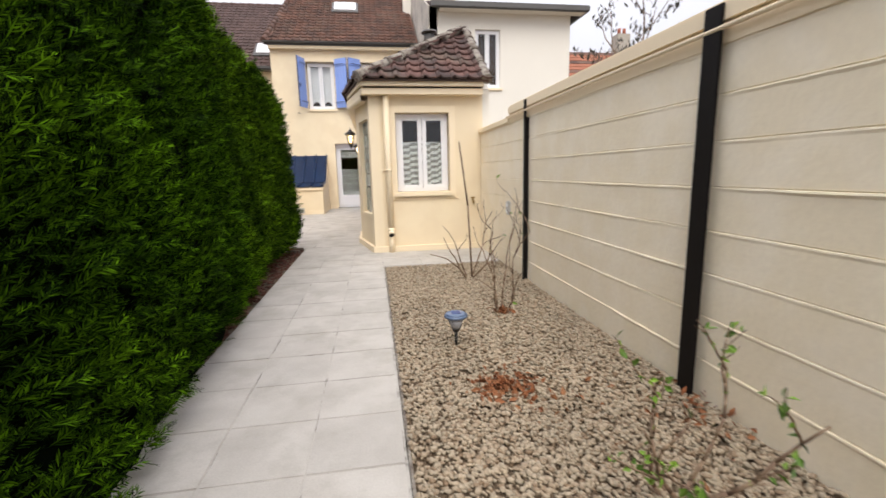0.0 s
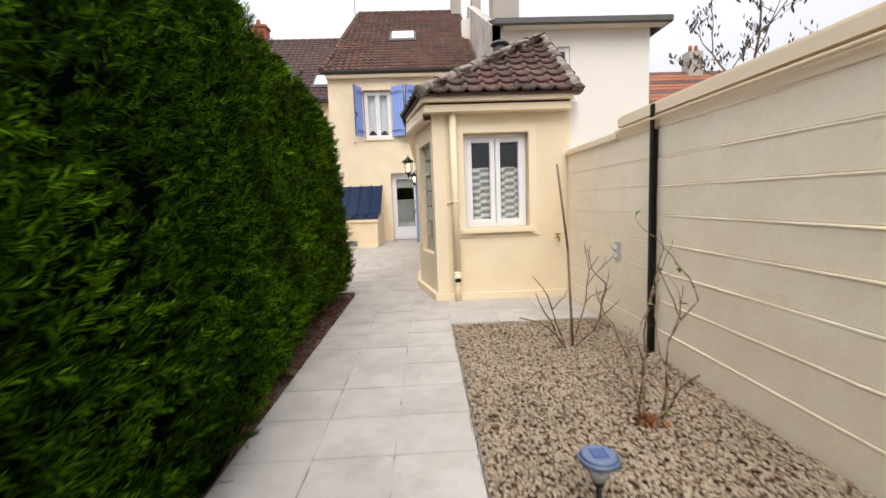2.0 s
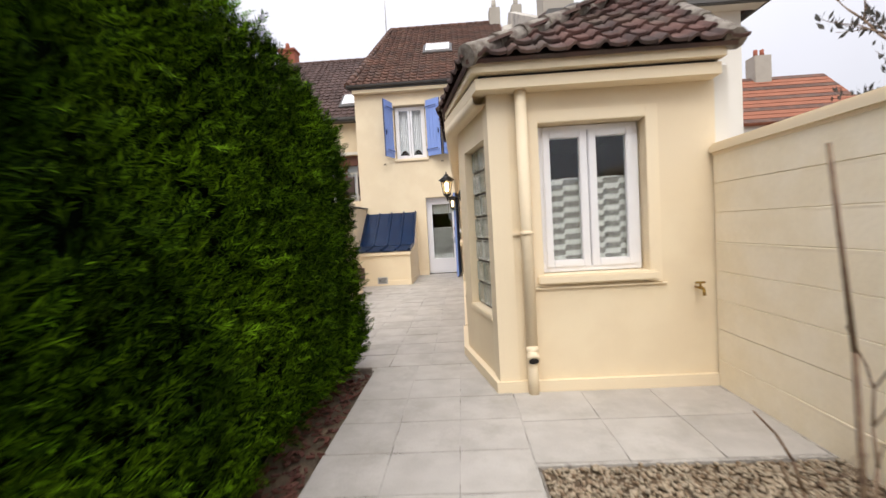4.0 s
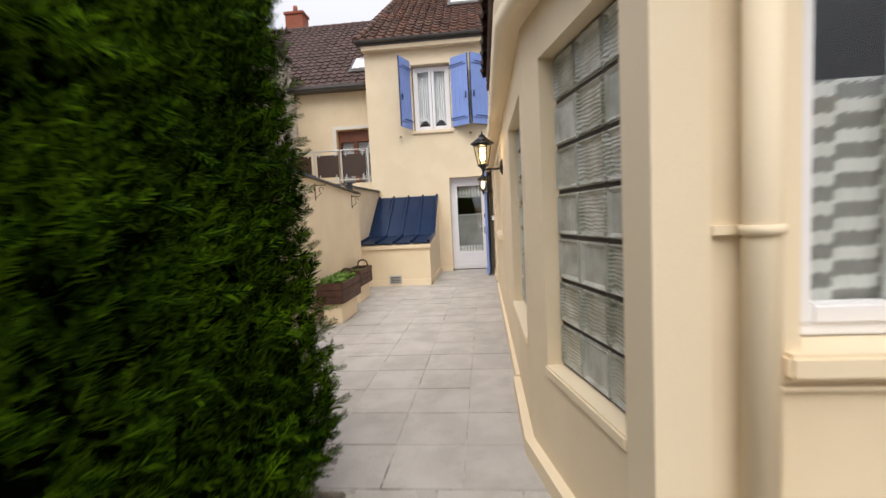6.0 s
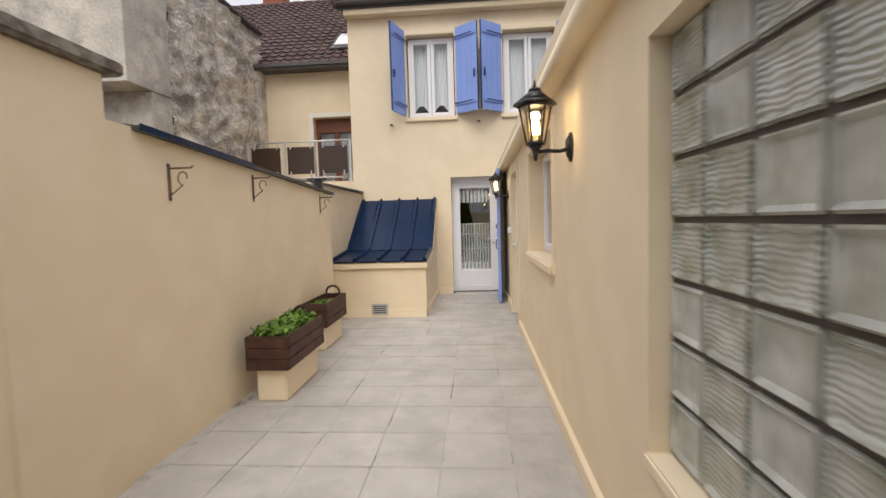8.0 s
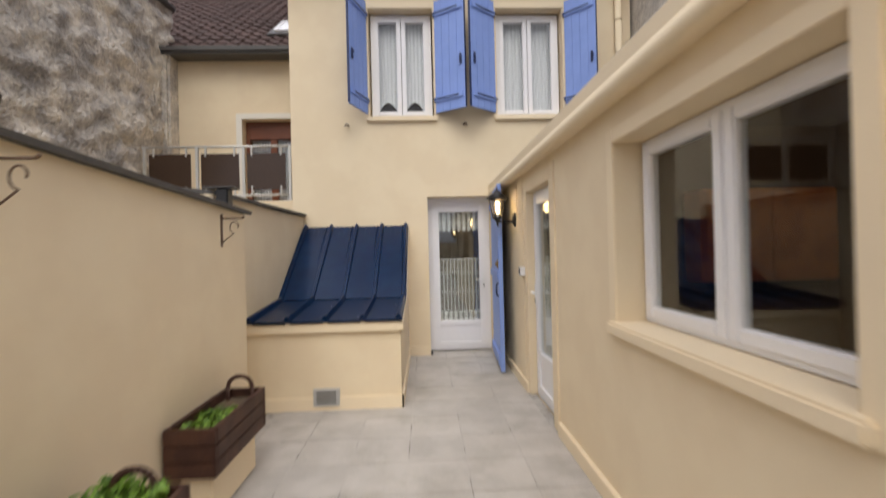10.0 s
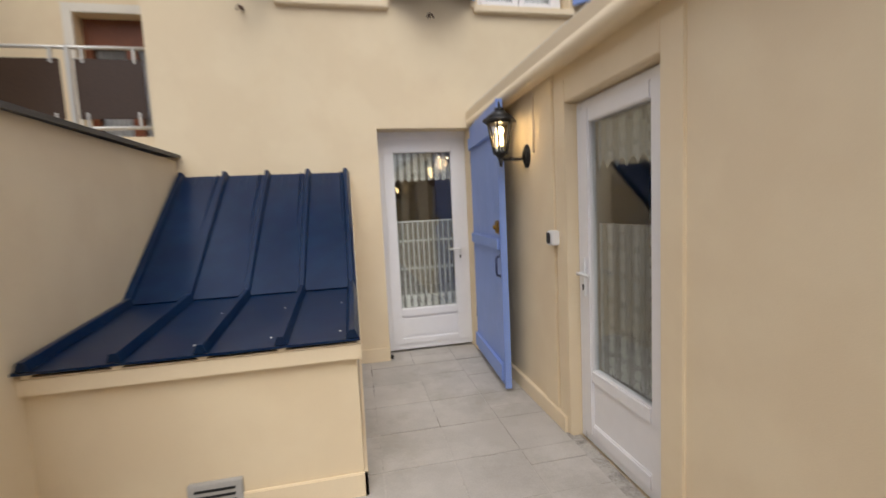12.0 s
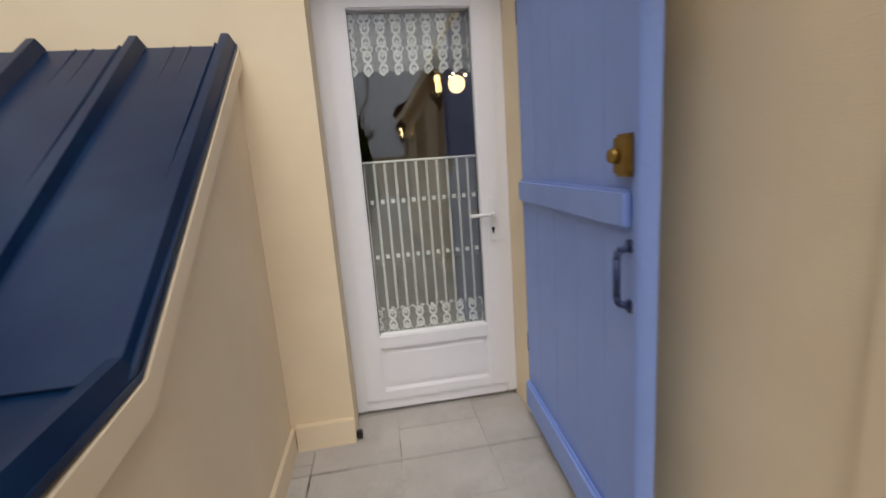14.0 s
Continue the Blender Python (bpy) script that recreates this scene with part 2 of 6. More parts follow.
def block_mat():
    m = bpy.data.materials.new("rippled_glass_block")
    m.use_nodes = True
    n, l = m.node_tree.nodes, m.node_tree.links
    p = n["Principled BSDF"]
    p.inputs["Roughness"].default_value = 0.1
    p.inputs["Transmission Weight"].default_value = 0.3
    p.inputs["Coat Weight"].default_value = 0.6
    p.inputs["Coat Roughness"].default_value = 0.06
    tc, w, ns, b = n.new("ShaderNodeTexCoord"), n.new("ShaderNodeTexWave"), n.new("ShaderNodeTexNoise"), n.new("ShaderNodeBump")
    oi, mp = n.new("ShaderNodeObjectInfo"), n.new("ShaderNodeMix")
    w.inputs["Scale"].default_value, w.inputs["Distortion"].default_value = 20, 6.0
    w.bands_direction = "Z"
    w2 = n.new("ShaderNodeTexWave")
    w2.bands_direction = "X"
    w2.inputs["Scale"].default_value, w2.inputs["Distortion"].default_value = 16, 2.0
    gt = n.new("ShaderNodeMath")
    gt.operation = "GREATER_THAN"
    gt.inputs[1].default_value = 0.5
    vary = n.new("ShaderNodeMix")
    vary.data_type = "RGBA"
    vary.inputs[6].default_value = (0.36, 0.37, 0.28, 1)
    vary.inputs[7].default_value = (0.86, 0.87, 0.80, 1)
    ns.inputs["Scale"].default_value = 9
    blot = n.new("ShaderNodeMath")
    blot.operation = "MULTIPLY_ADD"
    blot.inputs[1].default_value, blot.inputs[2].default_value = 1.6, -0.55
    both = n.new("ShaderNodeMath")
    both.operation = "ADD"
    half = n.new("ShaderNodeMath")
    half.operation = "MULTIPLY"
    half.inputs[1].default_value = 0.5
    geo = n.new("ShaderNodeNewGeometry")
    l.new(geo.outputs["Position"], ns.inputs["Vector"])
    l.new(ns.outputs[0], blot.inputs[0])
    l.new(oi.outputs["Random"], half.inputs[0])
    l.new(blot.outputs[0], both.inputs[0])
    l.new(half.outputs[0], both.inputs[1])
    l.new(both.outputs[0], vary.inputs[0])
    l.new(vary.outputs[2], p.inputs["Base Color"])
    l.new(oi.outputs["Random"], gt.inputs[0])
    l.new(tc.outputs["Object"], w.inputs["Vector"])
    l.new(tc.outputs["Object"], w2.inputs["Vector"])
    l.new(gt.outputs[0], mp.inputs[0])
    l.new(w.outputs["Fac"], mp.inputs[2])
    l.new(w2.outputs["Fac"], mp.inputs[3])
    l.new(mp.outputs[0], b.inputs["Height"])
    b.inputs["Strength"].default_value, b.inputs["Distance"].default_value = 0.5, 0.005
    l.new(b.outputs[0], p.inputs["Normal"])
    l.new(b.outputs[0], p.inputs["Coat Normal"])
    return m


BLOCK = block_mat()


def lace_mat(name, kind, color=(0.78, 0.78, 0.76)):
    m = bpy.data.materials.new(name)
    m.use_nodes = True
    n, l = m.node_tree.nodes, m.node_tree.links
    p = n["Principled BSDF"]
    p.inputs["Base Color"].default_value = (*color, 1)
    p.inputs["Roughness"].default_value = 0.9
    tc, t, x = n.new("ShaderNodeTexCoord"), n.new("ShaderNodeBsdfTransparent"), n.new("ShaderNodeMixShader")
    sep = n.new("ShaderNodeSeparateXYZ")
    l.new(tc.outputs["Object"], sep.inputs[0])

    def op(kind_of, a, b=None, c=None):
        o = n.new("ShaderNodeMath")
        o.operation = kind_of
        for k, v in enumerate((a, b, c)):
            if v is None:
                continue
            if isinstance(v, (int, float)):
                o.inputs[k].default_value = v
            else:
                l.new(v, o.inputs[k])
        return o.outputs[0]

    X, Z = sep.outputs[0], sep.outputs[2]
    if kind == "stripe":
        ph = op("PINGPONG", X, 0.026)
        line = op("LESS_THAN", ph, 0.0065)
        dots = op("LESS_THAN", op("PINGPONG", Z, 0.006), 0.0035)
        line = op("MULTIPLY", line, op("ADD", op("MULTIPLY", dots, 0.45), 0.5))
        spot = op("MULTIPLY", op("LESS_THAN", op("PINGPONG", Z, 0.14), 0.011), op("GREATER_THAN", op("PINGPONG", X, 0.026), 0.017))
        fac = op("MAXIMUM", op("MAXIMUM", line, spot), 0.2)
    elif kind == "flower":
        u = op("PINGPONG", X, 0.036)
        w = op("SUBTRACT", op("PINGPONG", Z, 0.062), 0.033)
        d = op("SQRT", op("ADD", op("MULTIPLY", u, u), op("MULTIPLY", op("MULTIPLY", w, w), 0.55)))
        petal = op("LESS_THAN", op("ABSOLUTE", op("SUBTRACT", d, 0.017)), 0.0055)
        stem = op("MULTIPLY", op("LESS_THAN", u, 0.003), op("LESS_THAN", op("PINGPONG", Z, 0.062), 0.03))
        leafy = op("LESS_THAN", op("ABSOLUTE", op("SUBTRACT", op("ADD", u, op("MULTIPLY", w, 0.8)), 0.002)), 0.004)
        fac = op("MAXIMUM", op("MAXIMUM", petal, stem), leafy)
        fac = op("MAXIMUM", op("MULTIPLY", fac, 0.95), 0.3)
    elif kind == "net":
        v = n.new("ShaderNodeTexNoise")
        v.inputs["Scale"].default_value, v.inputs["Detail"].default_value = 34, 2
        l.new(tc.outputs["Object"], v.inputs["Vector"])
        mesh = op("LESS_THAN", op("PINGPONG", Z, 0.006), 0.0032)
        u = op("PINGPONG", X, 0.055)
        w = op("SUBTRACT", op("PINGPONG", op("ADD", Z, 0.03), 0.075), 0.045)
        d = op("ADD", op("SQRT", op("ADD", op("MULTIPLY", u, u), op("MULTIPLY", op("MULTIPLY", w, w), 0.7))), op("MULTIPLY", op("SUBTRACT", v.outputs["Fac"], 0.5), 0.03))
        bloom = op("LESS_THAN", d, 0.026)
        curl = op("LESS_THAN", op("ABSOLUTE", op("SUBTRACT", d, 0.037)), 0.004)
        fac = op("ADD", op("MULTIPLY", mesh, 0.22), op("ADD", op("MULTIPLY", bloom, 0.42), op("MULTIPLY", curl, 0.25)))
        fac = op("ADD", fac, op("MULTIPLY", op("GREATER_THAN", v.outputs["Fac"], 0.58), 0.14))
        fac = op("ADD", fac, 0.14)
    elif kind == "steps":
        # rows of stair-shaped zigzag bands
        stair = op("MULTIPLY", op("FLOOR", op("DIVIDE", X, 0.03)), 0.012)
        saw = op("MULTIPLY", op("FRACT", op("DIVIDE", X, 0.12)), 0.05)
        row_ = op("FRACT", op("DIVIDE", op("ADD", op("SUBTRACT", Z, saw), stair), 0.085))
        white = op("LESS_THAN", row_, 0.46)
        knit = op("LESS_THAN", op("PINGPONG", X, 0.004), 0.0024)
        fac = op("ADD", op("MULTIPLY", white, 0.5), op("ADD", op("MULTIPLY", knit, 0.16), 0.2))
    else:
        fac = op("ADD", op("MULTIPLY", op("PINGPONG", X, 0.05), 1.0), 0.72)
    l.new(fac, x.inputs[0])
    l.new(t.outputs[0], x.inputs[1])
    l.new(p.outputs[0], x.inputs[2])
    l.new(x.outputs[0], n["Material Output"].inputs[0])
    return m


LACE_STRIPE = lace_mat("striped_lace", "stripe")
LACE_FLOWER = lace_mat("flower_lace", "flower")
LACE_NET = lace_mat("net_lace", "net", (0.78, 0.76, 0.68))
LACE_STEP = lace_mat("stepped_lace", "steps", (0.72, 0.73, 0.70))
VOILE = lace_mat("white_voile", "voile", (0.82, 0.83, 0.86))


def glow(name, color, power):
    m = bpy.data.materials.new(name)
    m.use_nodes = True
    p = m.node_tree.nodes["Principled BSDF"]
    p.inputs["Base Color"].default_value = (*color, 1)
    p.inputs["Emission Color"].default_value = (*color, 1)
    p.inputs["Emission Strength"].default_value = power
    return m


BULB = glow("warm_bulb", (1.0, 0.78, 0.45), 9)


# ---- building helpers ----
def empty(name, label, category, group="", kind="", at=(0, 0, 0)):
    ob = new(name)
    ob.location = at
    return tagged(ob, label, category, group, kind)


def finish(name, bm, material, smooth=False):
    me = bpy.data.meshes.new(name)
    bm.normal_update()
    bm.to_mesh(me)
    bm.free()
    me.materials.append(material)
    if smooth:
        me.polygons.foreach_set("use_smooth", [True] * len(me.polygons))
    return me


def part(name, bm, material, parent=None, label="", smooth=False):
    """One mesh under a thing or a part; the mesh is given in world metres."""
    ob = new(name, finish(name, bm, material, smooth))
    if parent:
        ob.parent = parent
        off = Vector()
        o = parent
        while o:
            off += o.location
            o = o.parent
        ob.location = -off
    return tagged(ob, label)


def thing(name, bm, material, label, category, group="", kind="", smooth=False):
    return tagged(part(name, bm, material, None, "", smooth), label, category, group, kind)


def box(bm, a, b, bevel=0.0, m=None):
    """A box between two corners, in bm, with its edges rounded by bevel."""
    lo, hi = [min(p, q) for p, q in zip(a, b)], [max(p, q) for p, q in zip(a, b)]
    mid, size = [(p + q) / 2 for p, q in zip(lo, hi)], [q - p for p, q in zip(lo, hi)]
    t = bmesh.new()
    bmesh.ops.create_cube(t, size=1)
    bmesh.ops.scale(t, vec=size, verts=t.verts)
    if bevel:
        bmesh.ops.bevel(t, geom=t.edges[:], offset=min(bevel, min(size) * 0.45), segments=2, affect="EDGES")
    bmesh.ops.translate(t, vec=mid, verts=t.verts)
    if m is not None:
        bmesh.ops.transform(t, matrix=m, verts=t.verts)
    join(bm, t)
    return bm


def join(bm, t):
    idx = [bm.verts.new(v.co) for v in t.verts]
    t.verts.index_update()
    for f in t.faces:
        nf = bm.faces.new([idx[v.index] for v in f.verts])
        nf.smooth = f.smooth
    t.free()


def rod(bm, p, q, r0, r1=None, sides=8, caps=True):
    p, q = Vector(p), Vector(q)
    r1 = r0 if r1 is None else r1
    rot = (q - p).to_track_quat("Z", "Y").to_matrix()
    rings = []
    for c, r in ((p, r0), (q, r1)):
        rings.append([bm.verts.new(c + rot @ Vector((r * math.cos(a), r * math.sin(a), 0))) for a in [2 * math.pi * k / sides for k in range(sides)]])
    for k in range(sides):
        f = bm.faces.new((rings[0][k], rings[0][(k + 1) % sides], rings[1][(k + 1) % sides], rings[1][k]))
        f.smooth = True
    if caps:
        bm.faces.new(rings[0][::-1])
        bm.faces.new(rings[1])
    return bm


def tube(bm, pts, r, sides=8, taper=None):
    for k in range(len(pts) - 1):
        n = len(pts) - 1
        ra = r if taper is None else r + (taper - r) * k / n
        rb = r if taper is None else r + (taper - r) * (k + 1) / n
        rod(bm, pts[k], pts[k + 1], ra, rb, sides)
    return bm


def prism(bm, poly, z0, z1):
    """An upright prism over a plan outline, counter-clockwise."""
    lo, hi = [bm.verts.new((x, y, z0)) for x, y in poly], [bm.verts.new((x, y, z1)) for x, y in poly]
    n = len(poly)
    for k in range(n):
        bm.faces.new((lo[k], lo[(k + 1) % n], hi[(k + 1) % n], hi[k]))
    bm.faces.new(lo[::-1])
    bm.faces.new(hi)
    return bm


def hull_face(bm, pts, thick):
    """A flat plate: an outline of points in one plane and a thickness against its normal."""
    pts = [Vector(p) for p in pts]
    nrm = (pts[1] - pts[0]).cross(pts[2] - pts[0]).normalized()
    top, bot = [bm.verts.new(p) for p in pts], [bm.verts.new(p - nrm * thick) for p in pts]
    n = len(pts)
    bm.faces.new(top)
    bm.faces.new(bot[::-1])
    for k in range(n):
        bm.faces.new((top[k], bot[k], bot[(k + 1) % n], top[(k + 1) % n]))
    return bm


def pierced(bm, p0, p1, z0, z1, thick, holes=()):
    """A wall from plan point p0 to p1, its outer face to the right of that way, with openings (u0, u1, z0, z1) through it."""
    p0, p1 = Vector((*p0, 0)), Vector((*p1, 0))
    u = (p1 - p0).normalized()
    inn = Vector((-u.y, u.x, 0))
    us = sorted({0.0, (p1 - p0).length, *[h[0] for h in holes], *[h[1] for h in holes]})
    zs = sorted({z0, z1, *[h[2] for h in holes], *[h[3] for h in holes]})

    def solid(i, j):
        if not (0 <= i < len(us) - 1 and 0 <= j < len(zs) - 1):
            return False
        a, b = (us[i] + us[i + 1]) / 2, (zs[j] + zs[j + 1]) / 2
        return not any(h[0] < a < h[1] and h[2] < b < h[3] for h in holes)

    cache = {}

    def v(i, j, k):
        if (i, j, k) not in cache:
            cache[i, j, k] = bm.verts.new(p0 + u * us[i] + inn * (thick * k) + Vector((0, 0, zs[j])))
        return cache[i, j, k]

    for i in range(len(us) - 1):
        for j in range(len(zs) - 1):
            if not solid(i, j):
                continue
            bm.faces.new((v(i, j, 0), v(i + 1, j, 0), v(i + 1, j + 1, 0), v(i, j + 1, 0)))
            bm.faces.new((v(i, j, 1), v(i, j + 1, 1), v(i + 1, j + 1, 1), v(i + 1, j, 1)))
            if not solid(i - 1, j):
                bm.faces.new((v(i, j, 0), v(i, j + 1, 0), v(i, j + 1, 1), v(i, j, 1)))
            if not solid(i + 1, j):
                bm.faces.new((v(i + 1, j, 0), v(i + 1, j, 1), v(i + 1, j + 1, 1), v(i + 1, j + 1, 0)))
            if not solid(i, j - 1):
                bm.faces.new((v(i, j, 0), v(i, j, 1), v(i + 1, j, 1), v(i + 1, j, 0)))
            if not solid(i, j + 1):
                bm.faces.new((v(i, j + 1, 0), v(i + 1, j + 1, 0), v(i + 1, j + 1, 1), v(i, j + 1, 1)))
    return bm


def wall_frame(p0, p1):
    """The pose of a wall's face: local x along it, local y into it, z up."""
    d = Vector((p1[0] - p0[0], p1[1] - p0[1]))
    return pose(p0[0], p0[1], 0, 0, 0, math.degrees(math.atan2(d.y, d.x)))


def ring_frame(bm, m, u0, u1, z0, z1, w, y0, y1, bevel=0.006):
    box(bm, (u0, y0, z0), (u0 + w, y1, z1), bevel, m)
    box(bm, (u1 - w, y0, z0), (u1, y1, z1), bevel, m)
    box(bm, (u0 + w, y0, z0), (u1 - w, y1, z0 + w), bevel, m)
    box(bm, (u0 + w, y0, z1 - w), (u1 - w, y1, z1), bevel, m)


def window(house, m, u0, u1, z0, z1, inset, label, sill=True, sill_mat=None, frame_w=0.055):
    """A white two-leaf window in an opening of the wall whose face has pose m."""
    bm = bmesh.new()
    ring_frame(bm, m, u0, u1, z0, z1, frame_w, inset, inset + 0.07)
    win = part("window", bm, PVC, house, label)
    mid = (u0 + u1) / 2
    for a, b in ((u0 + frame_w - 0.01, mid - 0.004), (mid + 0.004, u1 - frame_w + 0.01)):
        bm = bmesh.new()
        ring_frame(bm, m, a, b, z0 + frame_w - 0.01, z1 - frame_w + 0.01, 0.06, inset - 0.012, inset + 0.05, 0.008)
        part("sash", bm, PVC, win)
        bm = bmesh.new()
        box(bm, (a + 0.055, inset + 0.015, z0 + frame_w + 0.045), (b - 0.055, inset + 0.021, z1 - frame_w - 0.045), 0, m)
        part("pane", bm, GLASS, win, "clear glass pane").visible_shadow = False
    if sill:
        bm = bmesh.new()
        box(bm, (u0 - 0.06, -0.05, z0 - 0.075), (u1 + 0.06, inset + 0.02, z0 - 0.004), 0.012, m)
        part("sill", bm, sill_mat or CREAM_TRIM, win)
    return win


def curtain(name, m, u0, u1, z0, z1, y, material, label, folds=0.008, scallop=0.0, pitch=0.11, n=64):
    """A hanging lace sheet, gently folded, with a scalloped lower edge where it has one."""
    bm = bmesh.new()
    cols = []
    for i in range(n + 1):
        u = (u1 - u0) * i / n
        yy = folds * math.sin(u * 2 * math.pi / 0.052)
        low = z0 + scallop * abs(math.sin(u * math.pi / pitch))
        col = []
        for j in range(5):
            col.append(bm.verts.new((u, yy * (1 - 0.4 * j / 4), low - z0 + (z1 - low) * j / 4)))
        cols.append(col)
    for i in range(n):
        for j in range(4):
            f = bm.faces.new((cols[i][j], cols[i + 1][j], cols[i + 1][j + 1], cols[i][j + 1]))
            f.smooth = True
    ob = new(name, finish(name, bm, material))
    ob.matrix_world = m @ pose(u0, y, z0)
    return tagged(ob, label, "curtain")


def band(house, m, u0, u1, z0, z1, w, bottom=False, name="window_surround", mat_=None):
    """A raised plaster band round an opening."""
    bm = bmesh.new()
    box(bm, (u0 - w, -0.014, z0 - (w if bottom else 0)), (u0, 0.004, z1 + w), 0.004, m)
    box(bm, (u1, -0.014, z0 - (w if bottom else 0)), (u1 + w, 0.004, z1 + w), 0.004, m)
    box(bm, (u0, -0.014, z1), (u1, 0.004, z1 + w), 0.004, m)
    if bottom:
        box(bm, (u0, -0.014, z0 - w), (u1, 0.004, z0 - 0.08), 0.004, m)
    return part(name, bm, mat_ or CREAM_TRIM, house)


def tile_mesh(material, w=0.25, d=0.34, name="roof_tile"):
    """One interlocking clay tile: a roll and a pan, thick at its lower edge."""
    prof = [(-0.5, 0.0), (-0.38, 0.012), (-0.28, 0.036), (-0.16, 0.036), (-0.06, 0.014), (0.2, 0.004), (0.42, 0.008), (0.5, 0.016)]
    bm = bmesh.new()
    rows = []
    for v, lift in ((-0.02, 0.030), (d, 0.0)):
        rows.append(([bm.verts.new((u * w, v, z + lift)) for u, z in prof], [bm.verts.new((u * w, v, z + lift - 0.022)) for u, z in prof]))
    n = len(prof)
    for k in range(n - 1):
        bm.faces.new((rows[0][0][k], rows[0][0][k + 1], rows[1][0][k + 1], rows[1][0][k])).smooth = True
        bm.faces.new((rows[0][1][k], rows[0][1][k + 1], rows[0][0][k + 1], rows[0][0][k]))
    bm.faces.new((rows[0][1][0], rows[0][0][0], rows[1][0][0], rows[1][1][0]))
    bm.faces.new((rows[0][0][-1], rows[0][1][-1], rows[1][1][-1], rows[1][0][-1]))
    return finish(name, bm, material)


def tiled(parent, origin, uway, up, outline, me, w=0.25, d=0.34, joined=False):
    """Tiles over a roof slope: origin and two ways in its plane, and the outline in (u, v) within which they lie."""
    origin, uway, up = Vector(origin), Vector(uway).normalized(), Vector(up).normalized()
    nrm = uway.cross(up)
    rot = Matrix((uway, up, nrm)).transposed().to_4x4()

    def inside(u, v):
        hit = False
        for (x0, y0), (x1, y1) in zip(outline, outline[1:] + outline[:1]):
            if (y0 > v) != (y1 > v) and u < x0 + (v - y0) * (x1 - x0) / (y1 - y0):
                hit = not hit
        return hit

    us, vs = [p[0] for p in outline], [p[1] for p in outline]
    rnd = random.Random(7)
    verts, faces = [], []
    row = 0
    v = min(vs)
    while v < max(vs):
        u = min(us) + w / 2
        while u < max(us):
            if inside(u, v + d * 0.5) and inside(u - w * 0.3, v + d * 0.5):
                m = Matrix.Translation(origin + uway * u + up * v + nrm * (0.004 + rnd.uniform(0, 0.006))) @ rot @ pose(0, 0, 0, rnd.uniform(-0.8, 0.8), 0, rnd.uniform(-1.2, 1.2))
                if joined:
                    base = len(verts)
                    verts += [tuple(m @ q.co) for q in me.vertices]
                    faces += [[base + k for k in p.vertices] for p in me.polygons]
                else:
                    ob = new("roof_tile", me)
                    ob.parent = parent
                    ob.matrix_basis = m
            u += w
        v += d
        row += 1
    if joined:
        big = bpy.data.meshes.new("roof_tiles")
        big.from_pydata(verts, [], faces)
        big.materials.append(me.materials[0])
        ob = new("roof_tiles", big)
        ob.parent = parent
        tagged(ob, kind="stuff")


def ridge_tiles(parent, a, b, material, step=0.33, r=0.085, name="ridge_tile"):
    a, b = Vector(a), Vector(b)
    n = max(1, int((b - a).length / step))
    for k in range(n):
        p, q = a.lerp(b, k / n), a.lerp(b, (k + 1.06) / n)
        bm = bmesh.new()
        rod(bm, p - Vector((0, 0, r * 0.45)), q - Vector((0, 0, r * 0.55)), r * 1.06, r * 0.92, 10)
        part(name, bm, material, parent)


# ---- ground ----
bm = bmesh.new()
prism(bm, [(-250, -250), (250, -250), (250, 250), (-250, 250)], -0.5, -0.06)
thing("ground", bm, SOIL, "bare brown earth under and round the garden", "ground", kind="structure")

bm = bmesh.new()
prism(bm, [(0.38, -4), (1.96, -4), (1.96, 5.32), (0.38, 5.32)], -0.05, -0.022)
gravel_bed = thing("gravel_bed", bm, GRAVELBED, "brown earth bed under the pebble gravel", "ground", kind="structure")

# ---- paving: a mortar bed, with its slabs laid at the end of the file ----
bm = bmesh.new()
prism(bm, [(-0.845, -4), (0.372, -4), (0.372, 5.32), (1.96, 5.32), (1.96, 6.45), (0.3, 6.5), (0.1, 7.5), (0.1, 15.3), (-0.05, 15.62), (-0.93, 15.62), (-0.93, 15.3), (-2.62, 15.3), (-2.62, 7.02), (-0.845, 7.02)], -0.055, -0.004)
pavement = thing("pavement", bm, JOINT, "pale grey concrete slab paving with narrow joints", "paving", kind="structure")

# ---- garden wall on the gravel side ----
WX = 1.90
garden_wall = empty("garden_wall", "cream painted concrete board garden wall with coping", "wall", kind="structure")
bm = bmesh.new()
box(bm, (WX + 0.012, -5, -0.1), (WX + 0.11, 6.36, 1.72))
part("wall_core", bm, CREAM_WALL, garden_wall)
bm = bmesh.new()
box(bm, (WX - 0.035, -5, 1.79), (WX + 0.15, 4.93, 1.90), 0.02)
box(bm, (WX - 0.012, -5, 1.71), (WX + 0.13, 4.93, 1.79), 0.004)
part("coping", bm, CREAM_TRIM, garden_wall)
bm = bmesh.new()
box(bm, (WX - 0.03, 4.93, 1.70), (WX + 0.15, 6.36, 1.785), 0.02)
part("coping", bm, CREAM_TRIM, garden_wall)
bm = bmesh.new()
rod(bm, (WX - 0.045, -5, 1.775), (WX - 0.045, 4.93, 1.775), 0.012)
part("cable_conduit", bm, CREAM_TRIM, garden_wall)
POSTS = [(-3.25, 0.11), (-0.73, 0.11), (1.80, 0.11), (4.31, 0.05)]
for y, w in POSTS:
    bm = bmesh.new()
    hw = w / 2
    # an H section: web and two flanges
    box(bm, (WX - 0.05, y - hw, -0.05), (WX - 0.036, y + hw, 1.88), 0.003)
    box(bm, (WX - 0.036, y - 0.008, -0.05), (WX + 0.011, y + 0.008, 1.70), 0.001)
    part("steel_post", bm, STEEL_BLACK, garden_wall, "black steel post")

